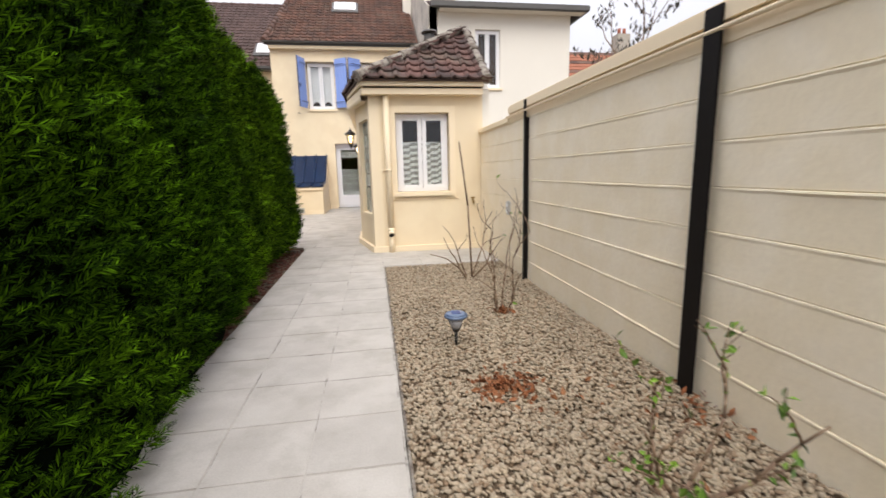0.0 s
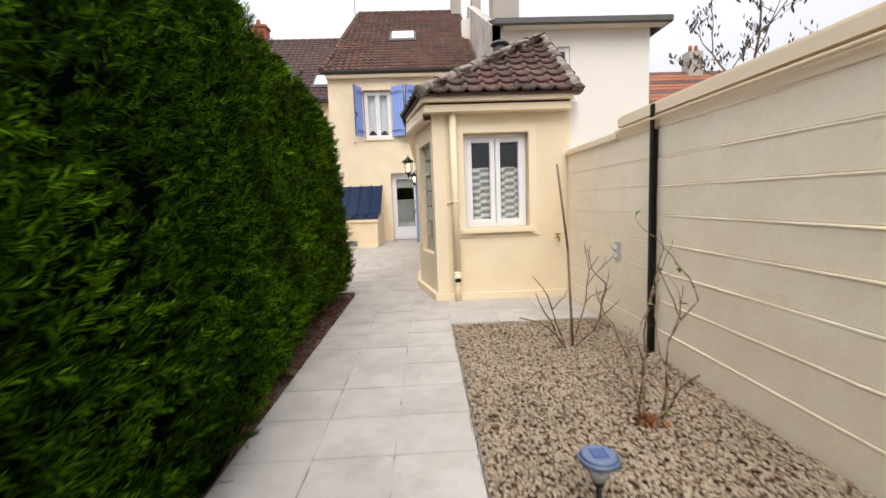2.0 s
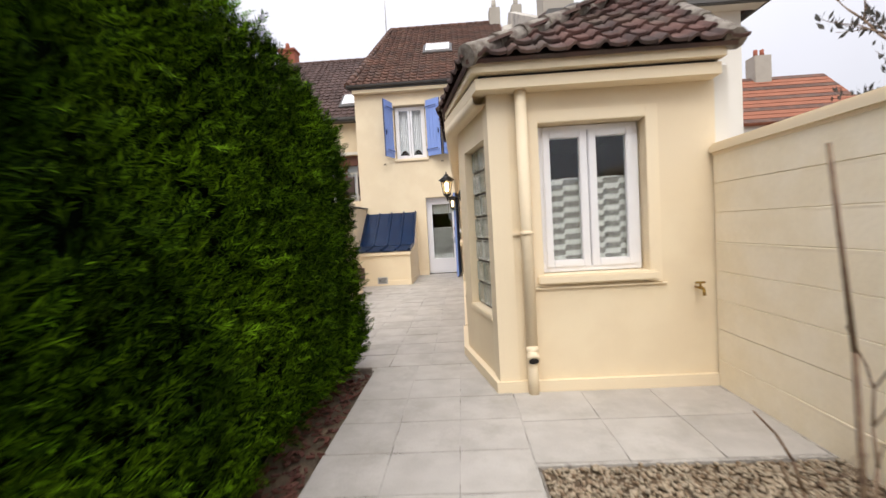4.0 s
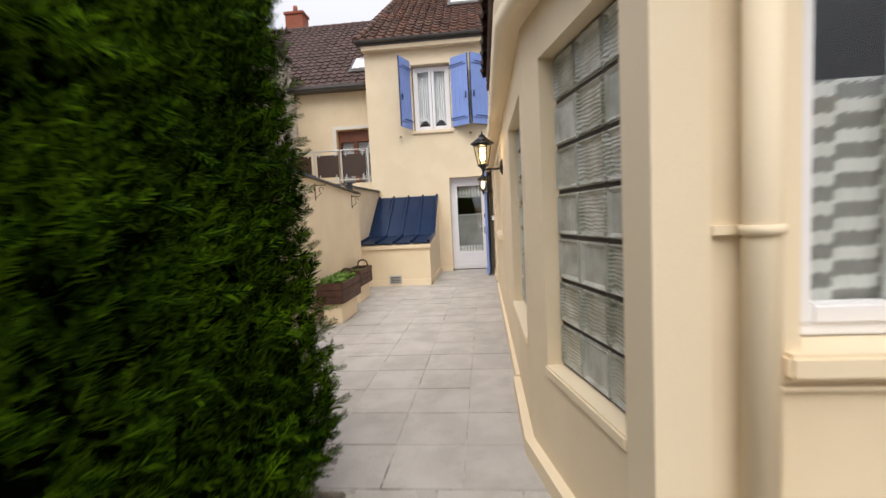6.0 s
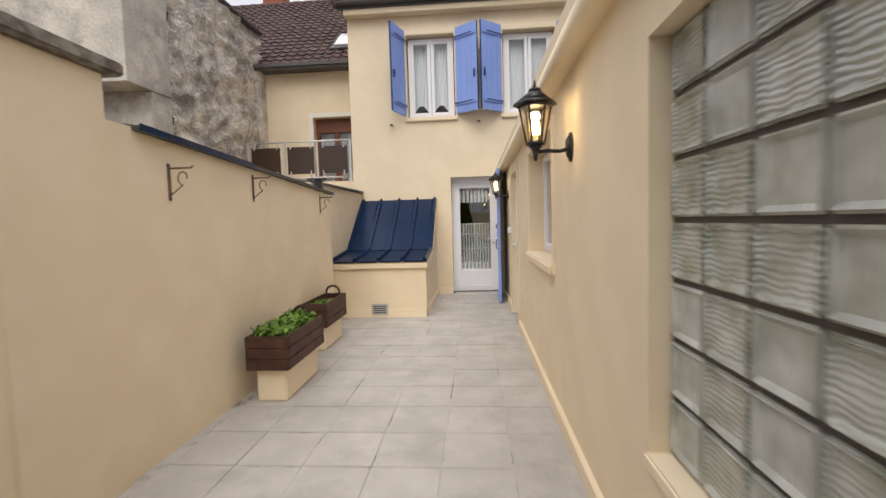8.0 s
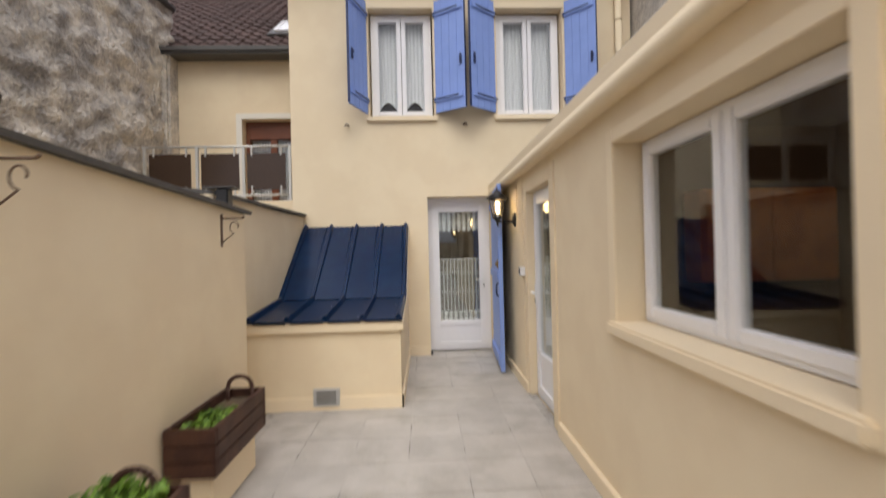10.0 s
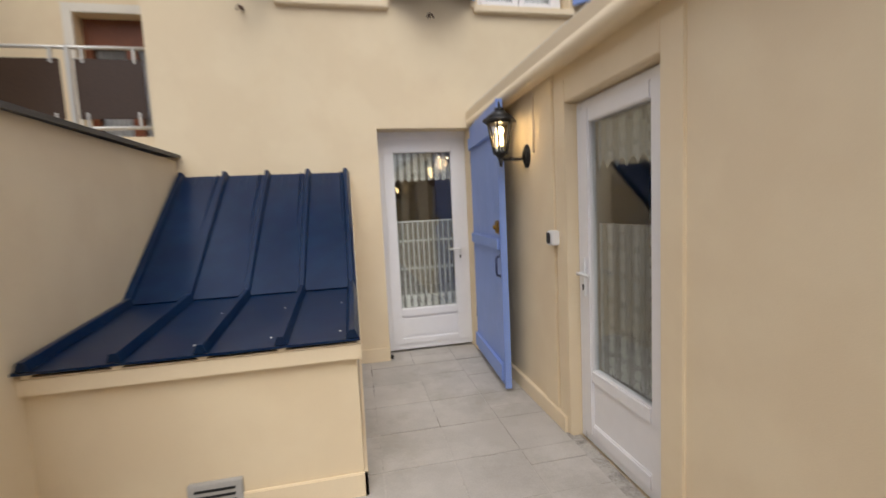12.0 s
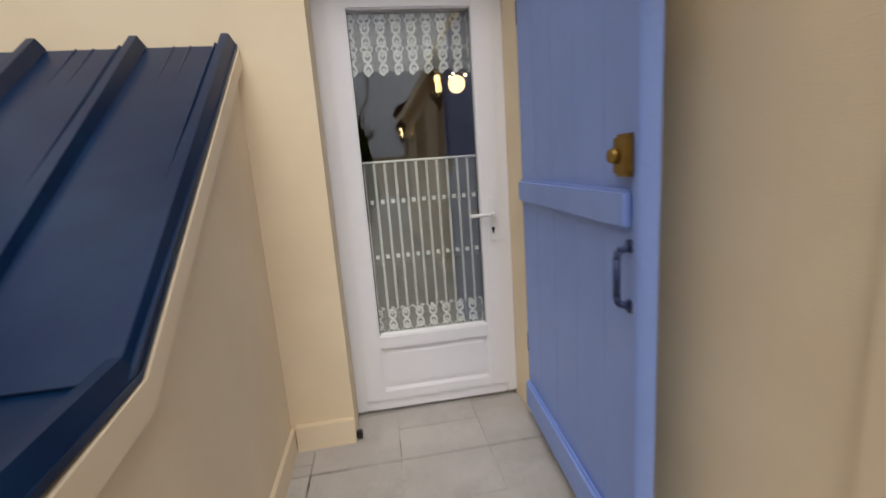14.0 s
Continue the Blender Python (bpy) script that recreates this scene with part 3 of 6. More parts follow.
# plain wall that closes the garden
bm = bmesh.new()
box(bm, (-2.66, -5.2, -0.1), (WX + 0.15, -5.0, 1.9), 0.01)
thing("wall_south", bm, CREAM, "plain cream rendered wall closing the garden", "wall", kind="structure")

# ---- hedge bed ----
bm = bmesh.new()
prism(bm, [(-2.35, -4), (-0.845, -4), (-0.845, 7.0), (-2.35, 7.0)], -0.055, -0.03)
thing("hedge_bed", bm, SOIL, "dark earth bed under the hedge", "ground", kind="structure")
bm = bmesh.new()
box(bm, (-2.3, 6.98, -0.05), (-0.87, 7.05, 0.02), 0.008)
box(bm, (-2.3, 6.80, -0.05), (-0.90, 6.86, 0.015), 0.008)
thing("kerb", bm, MOSSY, "weathered concrete edging at the end of the hedge bed", "kerb", kind="structure")
rnd = random.Random(3)
bm = bmesh.new()
for _ in range(900):
    y = rnd.uniform(3.0, 6.95)
    x = rnd.uniform(-1.35, -0.855)
    m = pose(x, y, rnd.uniform(-0.025, 0.005), rnd.uniform(-25, 25), rnd.uniform(-25, 25), rnd.uniform(0, 360))
    a, b = rnd.uniform(0.012, 0.03), rnd.uniform(0.006, 0.014)
    box(bm, (-a, -b, -0.004), (a, b, 0.004), 0, m)
thing("bark_mulch", bm, MULCH, "red-brown bark chips beside the paving", "mulch", kind="stuff")

# ---- boundary wall with the neighbour's yard ----
LX = -2.40
boundary = empty("boundary_wall", "cream rendered boundary wall with dark zinc coping", "wall", kind="structure")
bm = bmesh.new()
for y0, y1, za, zb in ((9.5, 12.8, 1.93, 1.77),):
    pts = [(LX, y0, -0.1), (LX, y1, -0.1), (LX, y1, zb), (LX, y0, za)]
    hull_face(bm, pts, 0.22)
box(bm, (LX - 0.22, 7.0, -0.1), (LX, 9.5, 1.95))
box(bm, (LX - 0.24, -5, -0.1), (LX - 0.02, 7.0, 1.95))
box(bm, (LX - 0.45, 12.8, -0.1), (LX - 0.23, 15.3, 1.94))
part("wall_body", bm, CREAM, boundary)
for pts in ([(LX + 0.05, 9.5, 1.955), (LX + 0.05, 12.83, 1.795), (LX - 0.27, 12.83, 1.84), (LX - 0.27, 9.5, 2.0)],
            [(LX - 0.18, 12.8, 1.955), (LX - 0.18, 15.29, 1.985), (LX - 0.5, 15.29, 2.03), (LX - 0.5, 12.8, 2.0)]):
    bm = bmesh.new()
    hull_face(bm, pts, 0.028)
    part("coping", bm, ZINC, boundary, "dark zinc coping")
bm = bmesh.new()
hull_face(bm, [(LX + 0.056, 9.5, 1.925), (LX + 0.056, 10.75, 1.866), (LX + 0.056, 10.75, 1.905), (LX + 0.056, 9.5, 1.966)], 0.01)
part("coping_edge", bm, NAVY, boundary, "navy edge strip of the coping")
bm = bmesh.new()
box(bm, (LX - 0.5, 8.75, -0.1), (LX + 0.015, 9.32, 2.18), 0.01)
part("pier", bm, CREAM, boundary)
# added slab, its dark grey stands in for shadow under the neighbour's overhang
bm = bmesh.new()
box(bm, (LX - 0.56, 8.68, 2.18), (LX + 0.07, 9.40, 2.25), 0.012)
part("pier_shadow_slab", bm, MOSSY, boundary, "dark grey slab added in place of the overhang's shadow")


def bracket(y, z, group="plant brackets on the boundary wall"):
    """A small wrought bracket with a scroll for a hanging basket."""
    ob = empty("wall_bracket", "rusty wrought iron scroll bracket on the cream wall", "bracket", group, at=(LX, y, z))
    bm = bmesh.new()
    box(bm, (LX, y - 0.012, z - 0.2), (LX + 0.008, y + 0.012, z + 0.03), 0.002)
    part("back_plate", bm, RUSTY, ob)
    bm = bmesh.new()
    tube(bm, [(LX + 0.004, y, z), (LX + 0.15, y, z), (LX + 0.162, y, z + 0.012)], 0.006)
    part("arm", bm, RUSTY, ob)
    bm = bmesh.new()
    pts = [(LX + 0.006, y, z - 0.17)]
    for k in range(16):
        a = math.pi * 1.5 - k * 0.36
        r = 0.05 - 0.0022 * k
        pts.append((LX + 0.09 + r * math.cos(a) * 0.8 + 0.001 * k, y, z - 0.055 + r * math.sin(a)))
    tube(bm, pts, 0.004, 6)
    part("scroll", bm, RUSTY, ob)


for y, z in ((10.80, 1.79), (12.41, 1.71), (9.77, 1.75)):
    bracket(y, z)

# ---- the house ----
HY, HL, HR = 15.3, -2.77, 2.0
house = empty("house", "two-storey cream rendered house with blue shutters and tiled roof", "house", kind="structure")
hm = wall_frame((HL, HY), (HR, HY))


def hu(x):
    return x - HL


W1, W2, WZ = (-1.69, -0.80), (0.08, 1.02), (3.29, 4.80)
DOOR = (-0.925, -0.045, 0.0, 2.19)
bm = bmesh.new()
pierced(bm, (HL, HY), (HR, HY), -0.1, 5.28, 0.35, [(hu(W1[0]), hu(W1[1]), *WZ), (hu(W2[0]), hu(W2[1]), *WZ), (hu(DOOR[0]), hu(DOOR[1]), -0.02, DOOR[3])])
part("wall", bm, CREAM, house)
bm = bmesh.new()
pierced(bm, (HL, 25.0), (HL, HY + 0.35), -0.1, 5.28, 0.3)
part("wall", bm, CREAM, house)
bm = bmesh.new()
pierced(bm, (HR, 25.0), (HL, 25.0), -0.1, 5.28, 0.3)
part("wall", bm, CREAM, house)
bm = bmesh.new()
pierced(bm, (HR, HY + 0.35), (HR, 24.7), -0.1, 5.28, 0.3)
part("wall", bm, CREAM, house)
for a, b in (W1, W2):
    window(house, hm, hu(a) + 0.02, hu(b) - 0.02, WZ[0] + 0.02, WZ[1] - 0.02, 0.13, "white two-leaf window", frame_w=0.06)
    bm = bmesh.new()
    box(bm, (a - 0.05, HY - 0.02, WZ[1]), (b + 0.05, HY + 0.002, WZ[1] + 0.1), 0.005)
    box(bm, (a - 0.07, HY - 0.018, WZ[0]), (a, HY + 0.002, WZ[1] + 0.1), 0.005)
    box(bm, (b, HY - 0.018, WZ[0]), (b + 0.07, HY + 0.002, WZ[1] + 0.1), 0.005)
    part("window_surround", bm, CREAM_TRIM, house)
for a, b in ((W1[0] + 0.09, -1.27), (-1.22, W1[1] - 0.09)):
    curtain("net_curtain", hm, hu(a), hu(b), 3.42, 4.72, 0.24, VOILE, "white voile curtain gathered behind the upstairs window", 0.004, 0.16, 0.3)
for a, b in ((W2[0] + 0.09, 0.53), (0.57, W2[1] - 0.09)):
    curtain("net_curtain", hm, hu(a), hu(b), 3.38, 4.72, 0.24, VOILE, "white voile curtain behind the upstairs window", 0.003)
# room shells behind the panes, coloured dark so that they look unlit
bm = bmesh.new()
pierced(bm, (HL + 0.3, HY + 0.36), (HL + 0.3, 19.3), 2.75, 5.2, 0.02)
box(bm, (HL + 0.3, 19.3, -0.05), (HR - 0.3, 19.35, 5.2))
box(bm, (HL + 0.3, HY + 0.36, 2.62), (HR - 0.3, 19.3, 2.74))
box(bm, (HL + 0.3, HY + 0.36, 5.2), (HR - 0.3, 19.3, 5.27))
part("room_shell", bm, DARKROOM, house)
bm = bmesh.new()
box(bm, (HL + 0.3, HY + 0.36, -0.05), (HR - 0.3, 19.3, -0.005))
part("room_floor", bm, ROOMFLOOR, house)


def shutter(hinge, length, angle, side, iron_low=True):
    """A ledged shutter leaf, hinged at x = hinge on the facade, standing open by angle degrees; side is the way it runs when flat."""
    ob = empty("shutter", "lavender blue ledged wooden shutter standing ajar", "shutter", "shutters of the upstairs windows", at=(hinge, HY - 0.03, 3.34))
    m = pose(hinge, HY - 0.03, 3.34, 0, 0, (-angle if side > 0 else 180 + angle))
    h = 1.54
    n = 4
    w = length / n
    for k in range(n):
        bm = bmesh.new()
        box(bm, (k * w + 0.001, -0.014, 0), ((k + 1) * w - 0.001, 0.014, h), 0.003, m)
        part("board", bm, BLUE, ob)
    flip = 1 if side > 0 else -1
    for z in (0.14, h - 0.22):
        bm = bmesh.new()
        box(bm, (0.0, -flip * 0.014, z), (length - 0.03, -flip * 0.034, z + 0.075), 0.006, m)
        part("batten", bm, BLUE, ob)
        bm = bmesh.new()
        box(bm, (-0.02, -flip * 0.034, z + 0.028), (length * 0.8, -flip * 0.039, z + 0.05), 0.002, m)
        rod(bm, m @ Vector((-0.018, 0, z + 0.01)), m @ Vector((-0.018, 0, z + 0.07)), 0.01)
        part("strap_hinge", bm, BLUE_IRON, ob)
    bm = bmesh.new()
    box(bm, (length - 0.075, -flip * 0.015, 0.58), (length - 0.045, -flip * 0.04, 0.72), 0.006, m)
    rod(bm, m @ Vector((length - 0.06, -flip * 0.04, 0.70)), m @ Vector((length - 0.02, -flip * 0.07, 0.64)), 0.009)
    part("latch", bm, BLUE_IRON, ob)
    bm = bmesh.new()
    box(bm, (length - 0.004, -0.016, 0.01), (length + 0.004, 0.016, h - 0.01), 0.002, m)
    part("edge_strip", bm, BLUE_IRON, ob)


shutter(W1[0] - 0.03, 0.49, 70, -1)
shutter(W1[1] + 0.03, 0.47, 34, 1)
shutter(W2[0] - 0.03, 0.47, 38, -1)
shutter(W2[1] + 0.03, 0.45, 44, 1)
for x in (-2.0, -0.38, 1.24):
    bm = bmesh.new()
    rod(bm, (x, HY + 0.01, 3.19), (x, HY - 0.05, 3.19), 0.008)
    tube(bm, [(x - 0.03, HY - 0.05, 3.165), (x - 0.012, HY - 0.05, 3.2), (x + 0.012, HY - 0.05, 3.2), (x + 0.03, HY - 0.05, 3.165)], 0.008)
    thing("shutter_stop", bm, RUSTY, "small rusty iron shutter stop on the facade", "shutter stop", "shutter stops under the upstairs windows")

# roof of the house: front slope, hip at the free end, gutter
EZ, RY, RZ = 5.36, 20.6, 9.28
EL, RL = -2.90, -2.32
roof_bm = bmesh.new()
hull_face(roof_bm, [(EL, 15.12, EZ), (HR, 15.12, EZ), (HR, RY, RZ), (RL, RY, RZ)], 0.09)
hull_face(roof_bm, [(EL, 25.0, EZ), (EL, 15.12, EZ), (RL, RY, RZ)], 0.09)
hull_face(roof_bm, [(HR, 25.0, EZ), (EL, 25.0, EZ), (RL, RY, RZ), (HR, RY, RZ)], 0.09)
house_roof = part("roof", roof_bm, TILE_FAR, house, "weathered brown tiled roof")
sl = math.hypot(RY - 15.12, RZ - EZ)
TILE_ME_FAR = tile_mesh(TILE_FAR, 0.21, 0.27)
tiled(house_roof, (EL, 15.12, EZ), (1, 0, 0), (0, RY - 15.12, RZ - EZ), [(0, 0), (HR - EL, 0), (HR - EL, sl), (RL - EL, sl)], TILE_ME_FAR, 0.21, 0.27)
ridge_tiles(house, (RL, RY, RZ + 0.06), (HR, RY, RZ + 0.06), TILE_FAR)
ridge_tiles(house, (EL, 15.12, EZ + 0.06), (RL, RY, RZ + 0.06), TILE_FAR)
bm = bmesh.new()
for k in range(9):
    a0, a1 = math.pi * k / 9 + math.pi, math.pi * (k + 1) / 9 + math.pi
    p = [Vector((x, 15.06 + 0.055 * math.cos(a), 5.35 + 0.055 * math.sin(a))) for x in (EL, HR - 0.02) for a in (a0, a1)]
    f = [bm.verts.new(v) for v in (p[0], p[1], p[3], p[2])]
    bm.faces.new(f)
box(bm, (EL, 15.11, 5.25), (HR, 15.13, 5.36))
box(bm, (EL - 0.01, 14.99, 5.28), (EL, 15.13, 5.37))
part("gutter", bm, ZINC, house, "dark zinc eaves gutter")
bm = bmesh.new()
box(bm, (HL - 0.02, 15.13, 5.15), (HR, 15.31, 5.26), 0.01)
part("cornice", bm, CREAM, house)
bm = bmesh.new()
tube(bm, [(1.80, 15.06, 5.30), (1.80, 15.1, 5.12), (1.80, 15.24, 5.0), (1.80, 15.24, 2.5)], 0.045, 10)
for z in (4.6, 3.6):
    rod(bm, (1.80, 15.24, z), (1.80, 15.24, z + 0.03), 0.053)
part("downpipe", bm, CREAM_TRIM, house, "cream painted downpipe")


def roof_window(parent, c, up, w=0.72, h=0.62, name="roof_window"):
    """A rooflight lying on a slope: frame, pane and flashing."""
    up = Vector(up).normalized()
    u = Vector((1, 0, 0))
    m = Matrix.Translation(c) @ Matrix((u, up, u.cross(up))).transposed().to_4x4()
    bm = bmesh.new()
    box(bm, (-w / 2 - 0.09, -h / 2 - 0.14, 0.03), (w / 2 + 0.09, h / 2 + 0.06, 0.075), 0.01, m)
    rw_ = part(name, bm, ZINC, parent, "rooflight with grey flashing")
    bm = bmesh.new()
    for a, b in (((-w / 2, -h / 2, 0.075), (-w / 2 + 0.05, h / 2, 0.115)), ((w / 2 - 0.05, -h / 2, 0.075), (w / 2, h / 2, 0.115)), ((-w / 2 + 0.05, -h / 2, 0.075), (w / 2 - 0.05, -h / 2 + 0.05, 0.115)), ((-w / 2 + 0.05, h / 2 - 0.05, 0.075), (w / 2 - 0.05, h / 2, 0.115))):
        box(bm, a, b, 0.004, m)
    part("frame", bm, PVC, rw_)
    bm = bmesh.new()
    box(bm, (-w / 2 + 0.05, -h / 2 + 0.05, 0.09), (w / 2 - 0.05, h / 2 - 0.05, 0.098), 0, m)
    part("pane", bm, mat("rooflight_blind", (0.75, 0.76, 0.78), 0.15, 0.02, 1, 20, 0), rw_, "pale blind behind the pane")


sw = Vector((0, RY - 15.12, RZ - EZ)).normalized()
roof_window(house, Vector((-0.42, 15.12, EZ)) + sw * 3.3, sw, 0.78, 0.85)
# aerial cable mast on the roof
bm = bmesh.new()
rod(bm, (-2.45, 20.2, 8.6), (-2.45, 20.2, 11.6), 0.018)
thing("roof_mast", bm, GALV, "thin metal aerial mast on the house roof", "aerial")

# glazed door of the house
DY = 15.50
dm = wall_frame((DOOR[0], DY), (DOOR[1], DY))
dw = DOOR[1] - DOOR[0]
bm = bmesh.new()
ring_frame(bm, dm, 0.0, dw, 0.02, DOOR[3] - 0.06, 0.06, 0.0, 0.08)
box(bm, (0, -0.02, DOOR[3] - 0.07), (dw, 0.08, DOOR[3] + 0.01), 0.004, dm)
front_door = part("door", bm, PVC, house, "white half-glazed plastic door with lace curtains")
bm = bmesh.new()
box(bm, (0.05, -0.012, 0.075), (0.155, 0.05, 2.08), 0.008, dm)
box(bm, (dw - 0.155, -0.012, 0.075), (dw - 0.05, 0.05, 2.08), 0.008, dm)
box(bm, (0.155, -0.012, 1.99), (dw - 0.155, 0.05, 2.08), 0.008, dm)
box(bm, (0.155, -0.012, 0.075), (dw - 0.155, 0.05, 0.14), 0.008, dm)
box(bm, (0.155, -0.012, 0.36), (dw - 0.155, 0.05, 0.44), 0.008, dm)
part("leaf", bm, PVC, front_door)
bm = bmesh.new()
box(bm, (0.155, 0.004, 0.14), (dw - 0.155, 0.04, 0.36), 0.0, dm)
box(bm, (0.175, -0.003, 0.16), (dw - 0.175, 0.01, 0.34), 0.006, dm)
part("panel", bm, PVC, front_door)
bm = bmesh.new()
box(bm, (0.15, 0.012, 0.435), (dw - 0.15, 0.02, 1.995), 0, dm)
part("pane", bm, DOOR_GLASS, front_door, "clear glass pane").visible_shadow = False
bm = bmesh.new()
box(bm, (0.15, 0.034, 0.435), (dw - 0.15, 0.039, 1.995), 0, dm)
part("pane", bm, DOOR_GLASS, front_door, "clear glass pane").visible_shadow = False


def lever(parent, m, u, z, way=-1):
    bm = bmesh.new()
    box(bm, (u - 0.017, -0.024, z - 0.14), (u + 0.017, -0.012, z + 0.09), 0.006, m)
    p = [m @ Vector((u, -0.02, z)), m @ Vector((u, -0.06, z)), m @ Vector((u + way * 0.015, -0.065, z)), m @ Vector((u + way * 0.12, -0.06, z))]
    tube(bm, p, 0.0095)
    part("door_handle", bm, WHITE, parent, "white lever handle")
    # solid keyhole shape, its inner darkness is only the near-black colour
    bm = bmesh.new()
    rod(bm, m @ Vector((u, -0.028, z - 0.075)), m @ Vector((u, -0.023, z - 0.075)), 0.009)
    box(bm, (u - 0.004, -0.028, z - 0.1), (u + 0.004, -0.023, z - 0.075), 0, m)
    part("keyhole", bm, RECESS_SHADE, parent)


lever(front_door, dm, dw - 0.1, 1.02)
curtain("lace_valance", dm, 0.16, dw - 0.16, 1.71, 1.985, 0.05, LACE_FLOWER, "white flower lace valance behind the door pane", 0.004, 0.025, 0.07)
curtain("lace_curtain", dm, 0.16, dw - 0.16, 0.56, 1.31, 0.055, LACE_STRIPE, "white striped lace half curtain behind the door pane", 0.004)
curtain("lace_border", dm, 0.16, dw - 0.16, 0.44, 0.56, 0.055, LACE_FLOWER, "white flower lace border of the half curtain", 0.004)
bm = bmesh.new()
rod(bm, dm @ Vector((0.155, 0.055, 1.315)), dm @ Vector((dw - 0.155, 0.055, 1.315)), 0.006)
thing("curtain_rod", bm, WHITE, "thin white curtain rod on the glazed door", "curtain rod")

# the door's blue shutter, folded back along the extension
bs = empty("door_shutter", "tall lavender blue wooden door shutter folded open beside the door", "shutter", at=(-0.035, 15.27, 0.03))
m = pose(-0.035, 15.27, 0.03, 0, 0, 266.3)
for k in range(5):
    bm = bmesh.new()
    w = 1.015 / 5
    box(bm, (k * w + 0.0003, -0.018, 0), ((k + 1) * w - 0.0003, 0.018, 2.17), 0.0012, m)
    part("board", bm, BLUE, bs)
for z, h in ((0.04, 0.14), (1.06, 0.1), (1.93, 0.12)):
    bm = bmesh.new()
    box(bm, (0.01, 0.018 * -1, z), (0.965, -0.042, z + h), 0.01, m)
    part("batten", bm, BLUE, bs)
bm = bmesh.new()
box(bm, (0.985, -0.032, 0.0), (1.018, -0.017, 2.17), 0.004, m)
part("edge_batten", bm, BLUE, bs)
bm = bmesh.new()
box(bm, (0.908, -0.045, 1.19), (0.984, -0.018, 1.29), 0.008, m)
box(bm, (0.96, -0.052, 1.20), (0.992, -0.036, 1.275), 0.006, m)
rod(bm, m @ Vector((0.93, -0.044, 1.24)), m @ Vector((0.93, -0.062, 1.24)), 0.021, 0.016, 12)
part("rim_lock", bm, BRASS, bs, "old brass rim lock")
bm = bmesh.new()
tube(bm, [m @ Vector(p) for p in ((0.955, -0.018, 1.02), (0.955, -0.05, 1.01), (0.955, -0.055, 0.99), (0.955, -0.055, 0.895), (0.955, -0.05, 0.875), (0.955, -0.018, 0.865))], 0.009)
part("pull_handle", bm, BLUE_IRON, bs, "dark iron pull handle")
for z in (1.02, 0.865):
    bm = bmesh.new()
    rod(bm, m @ Vector((0.955, -0.018, z)), m @ Vector((0.955, -0.024, z)), 0.018)
    part("rosette", bm, BLUE_IRON, bs)
for z in (0.35, 1.1, 1.85):
    bm = bmesh.new()
    rod(bm, (-0.04, 15.285, z), (-0.04, 15.285, z + 0.09), 0.012)
    part("hinge", bm, BLUE_IRON, bs)

# plinth along the facade
bm = bmesh.new()
box(bm, (-1.2, HY - 0.02, -0.02), (DOOR[0] - 0.0, HY + 0.003, 0.13), 0.006)
thing("baseboard", bm, CREAM_TRIM, "cream plaster plinth at the foot of the facade", "plinth", kind="structure")
bm = bmesh.new()
box(bm, (DOOR[0] + 0.0, HY - 0.012, 0.012), (DOOR[0] + 0.03, HY + 0.02, 0.045), 0.004)
thing("door_stop", bm, BLACK, "small black iron door stop beside the door sill", "door stop")

# ---- cellar hatch with its navy sheet roof ----
hatch = empty("cellar_hatch", "low cream cellar entrance with a navy ribbed sheet metal roof", "cellar hatch", at=(-1.9, 14.2, 0))
HX0, HX1, HF = -2.63, -1.22, 13.35
bm = bmesh.new()
box(bm, (HX0, HF, -0.05), (HX1, HY, 0.72))
v = [(HX1, HF + 0.02, 0.72), (HX1, HY, 0.72), (HX1, HY, 1.76), (HX1, 14.22, 0.885), (HX1, HF + 0.02, 0.775)]
hull_face(bm, v, 0.18)
hull_face(bm, [(p[0] - (HX1 - HX0) + 0.18, p[1], p[2]) for p in v], 0.18)
part("body", bm, CREAM, hatch)
bm = bmesh.new()
box(bm, (HX0 - 0.01, HF - 0.04, 0.715), (HX1 + 0.02, HF + 0.12, 0.80), 0.008)
part("cornice", bm, CREAM_TRIM, hatch)
bm = bmesh.new()
box(bm, (HX0, HF - 0.018, -0.02), (HX1 + 0.018, HF + 0.003, 0.12), 0.005)
box(bm, (HX1 - 0.003, HF - 0.018, -0.02), (HX1 + 0.018, HY - 0.003, 0.12), 0.005)
part("plinth", bm, CREAM_TRIM, hatch)
RA, RB, RC = (13.29, 0.83), (14.22, 0.925), (15.285, 1.80)
x0, x1 = HX0 - 0.0, HX1 + 0.02
bm = bmesh.new()
hull_face(bm, [(x0, RA[0], RA[1]), (x1, RA[0], RA[1]), (x1, RB[0], RB[1]), (x0, RB[0], RB[1])], 0.012)
part("lower_sheet", bm, NAVY, hatch)
bm = bmesh.new()
hull_face(bm, [(x0, RB[0] - 0.03, RB[1] + 0.006), (x1, RB[0] - 0.03, RB[1] + 0.006), (x1, RC[0], RC[1]), (x0, RC[0], RC[1])], 0.012)
part("upper_sheet", bm, NAVY, hatch)


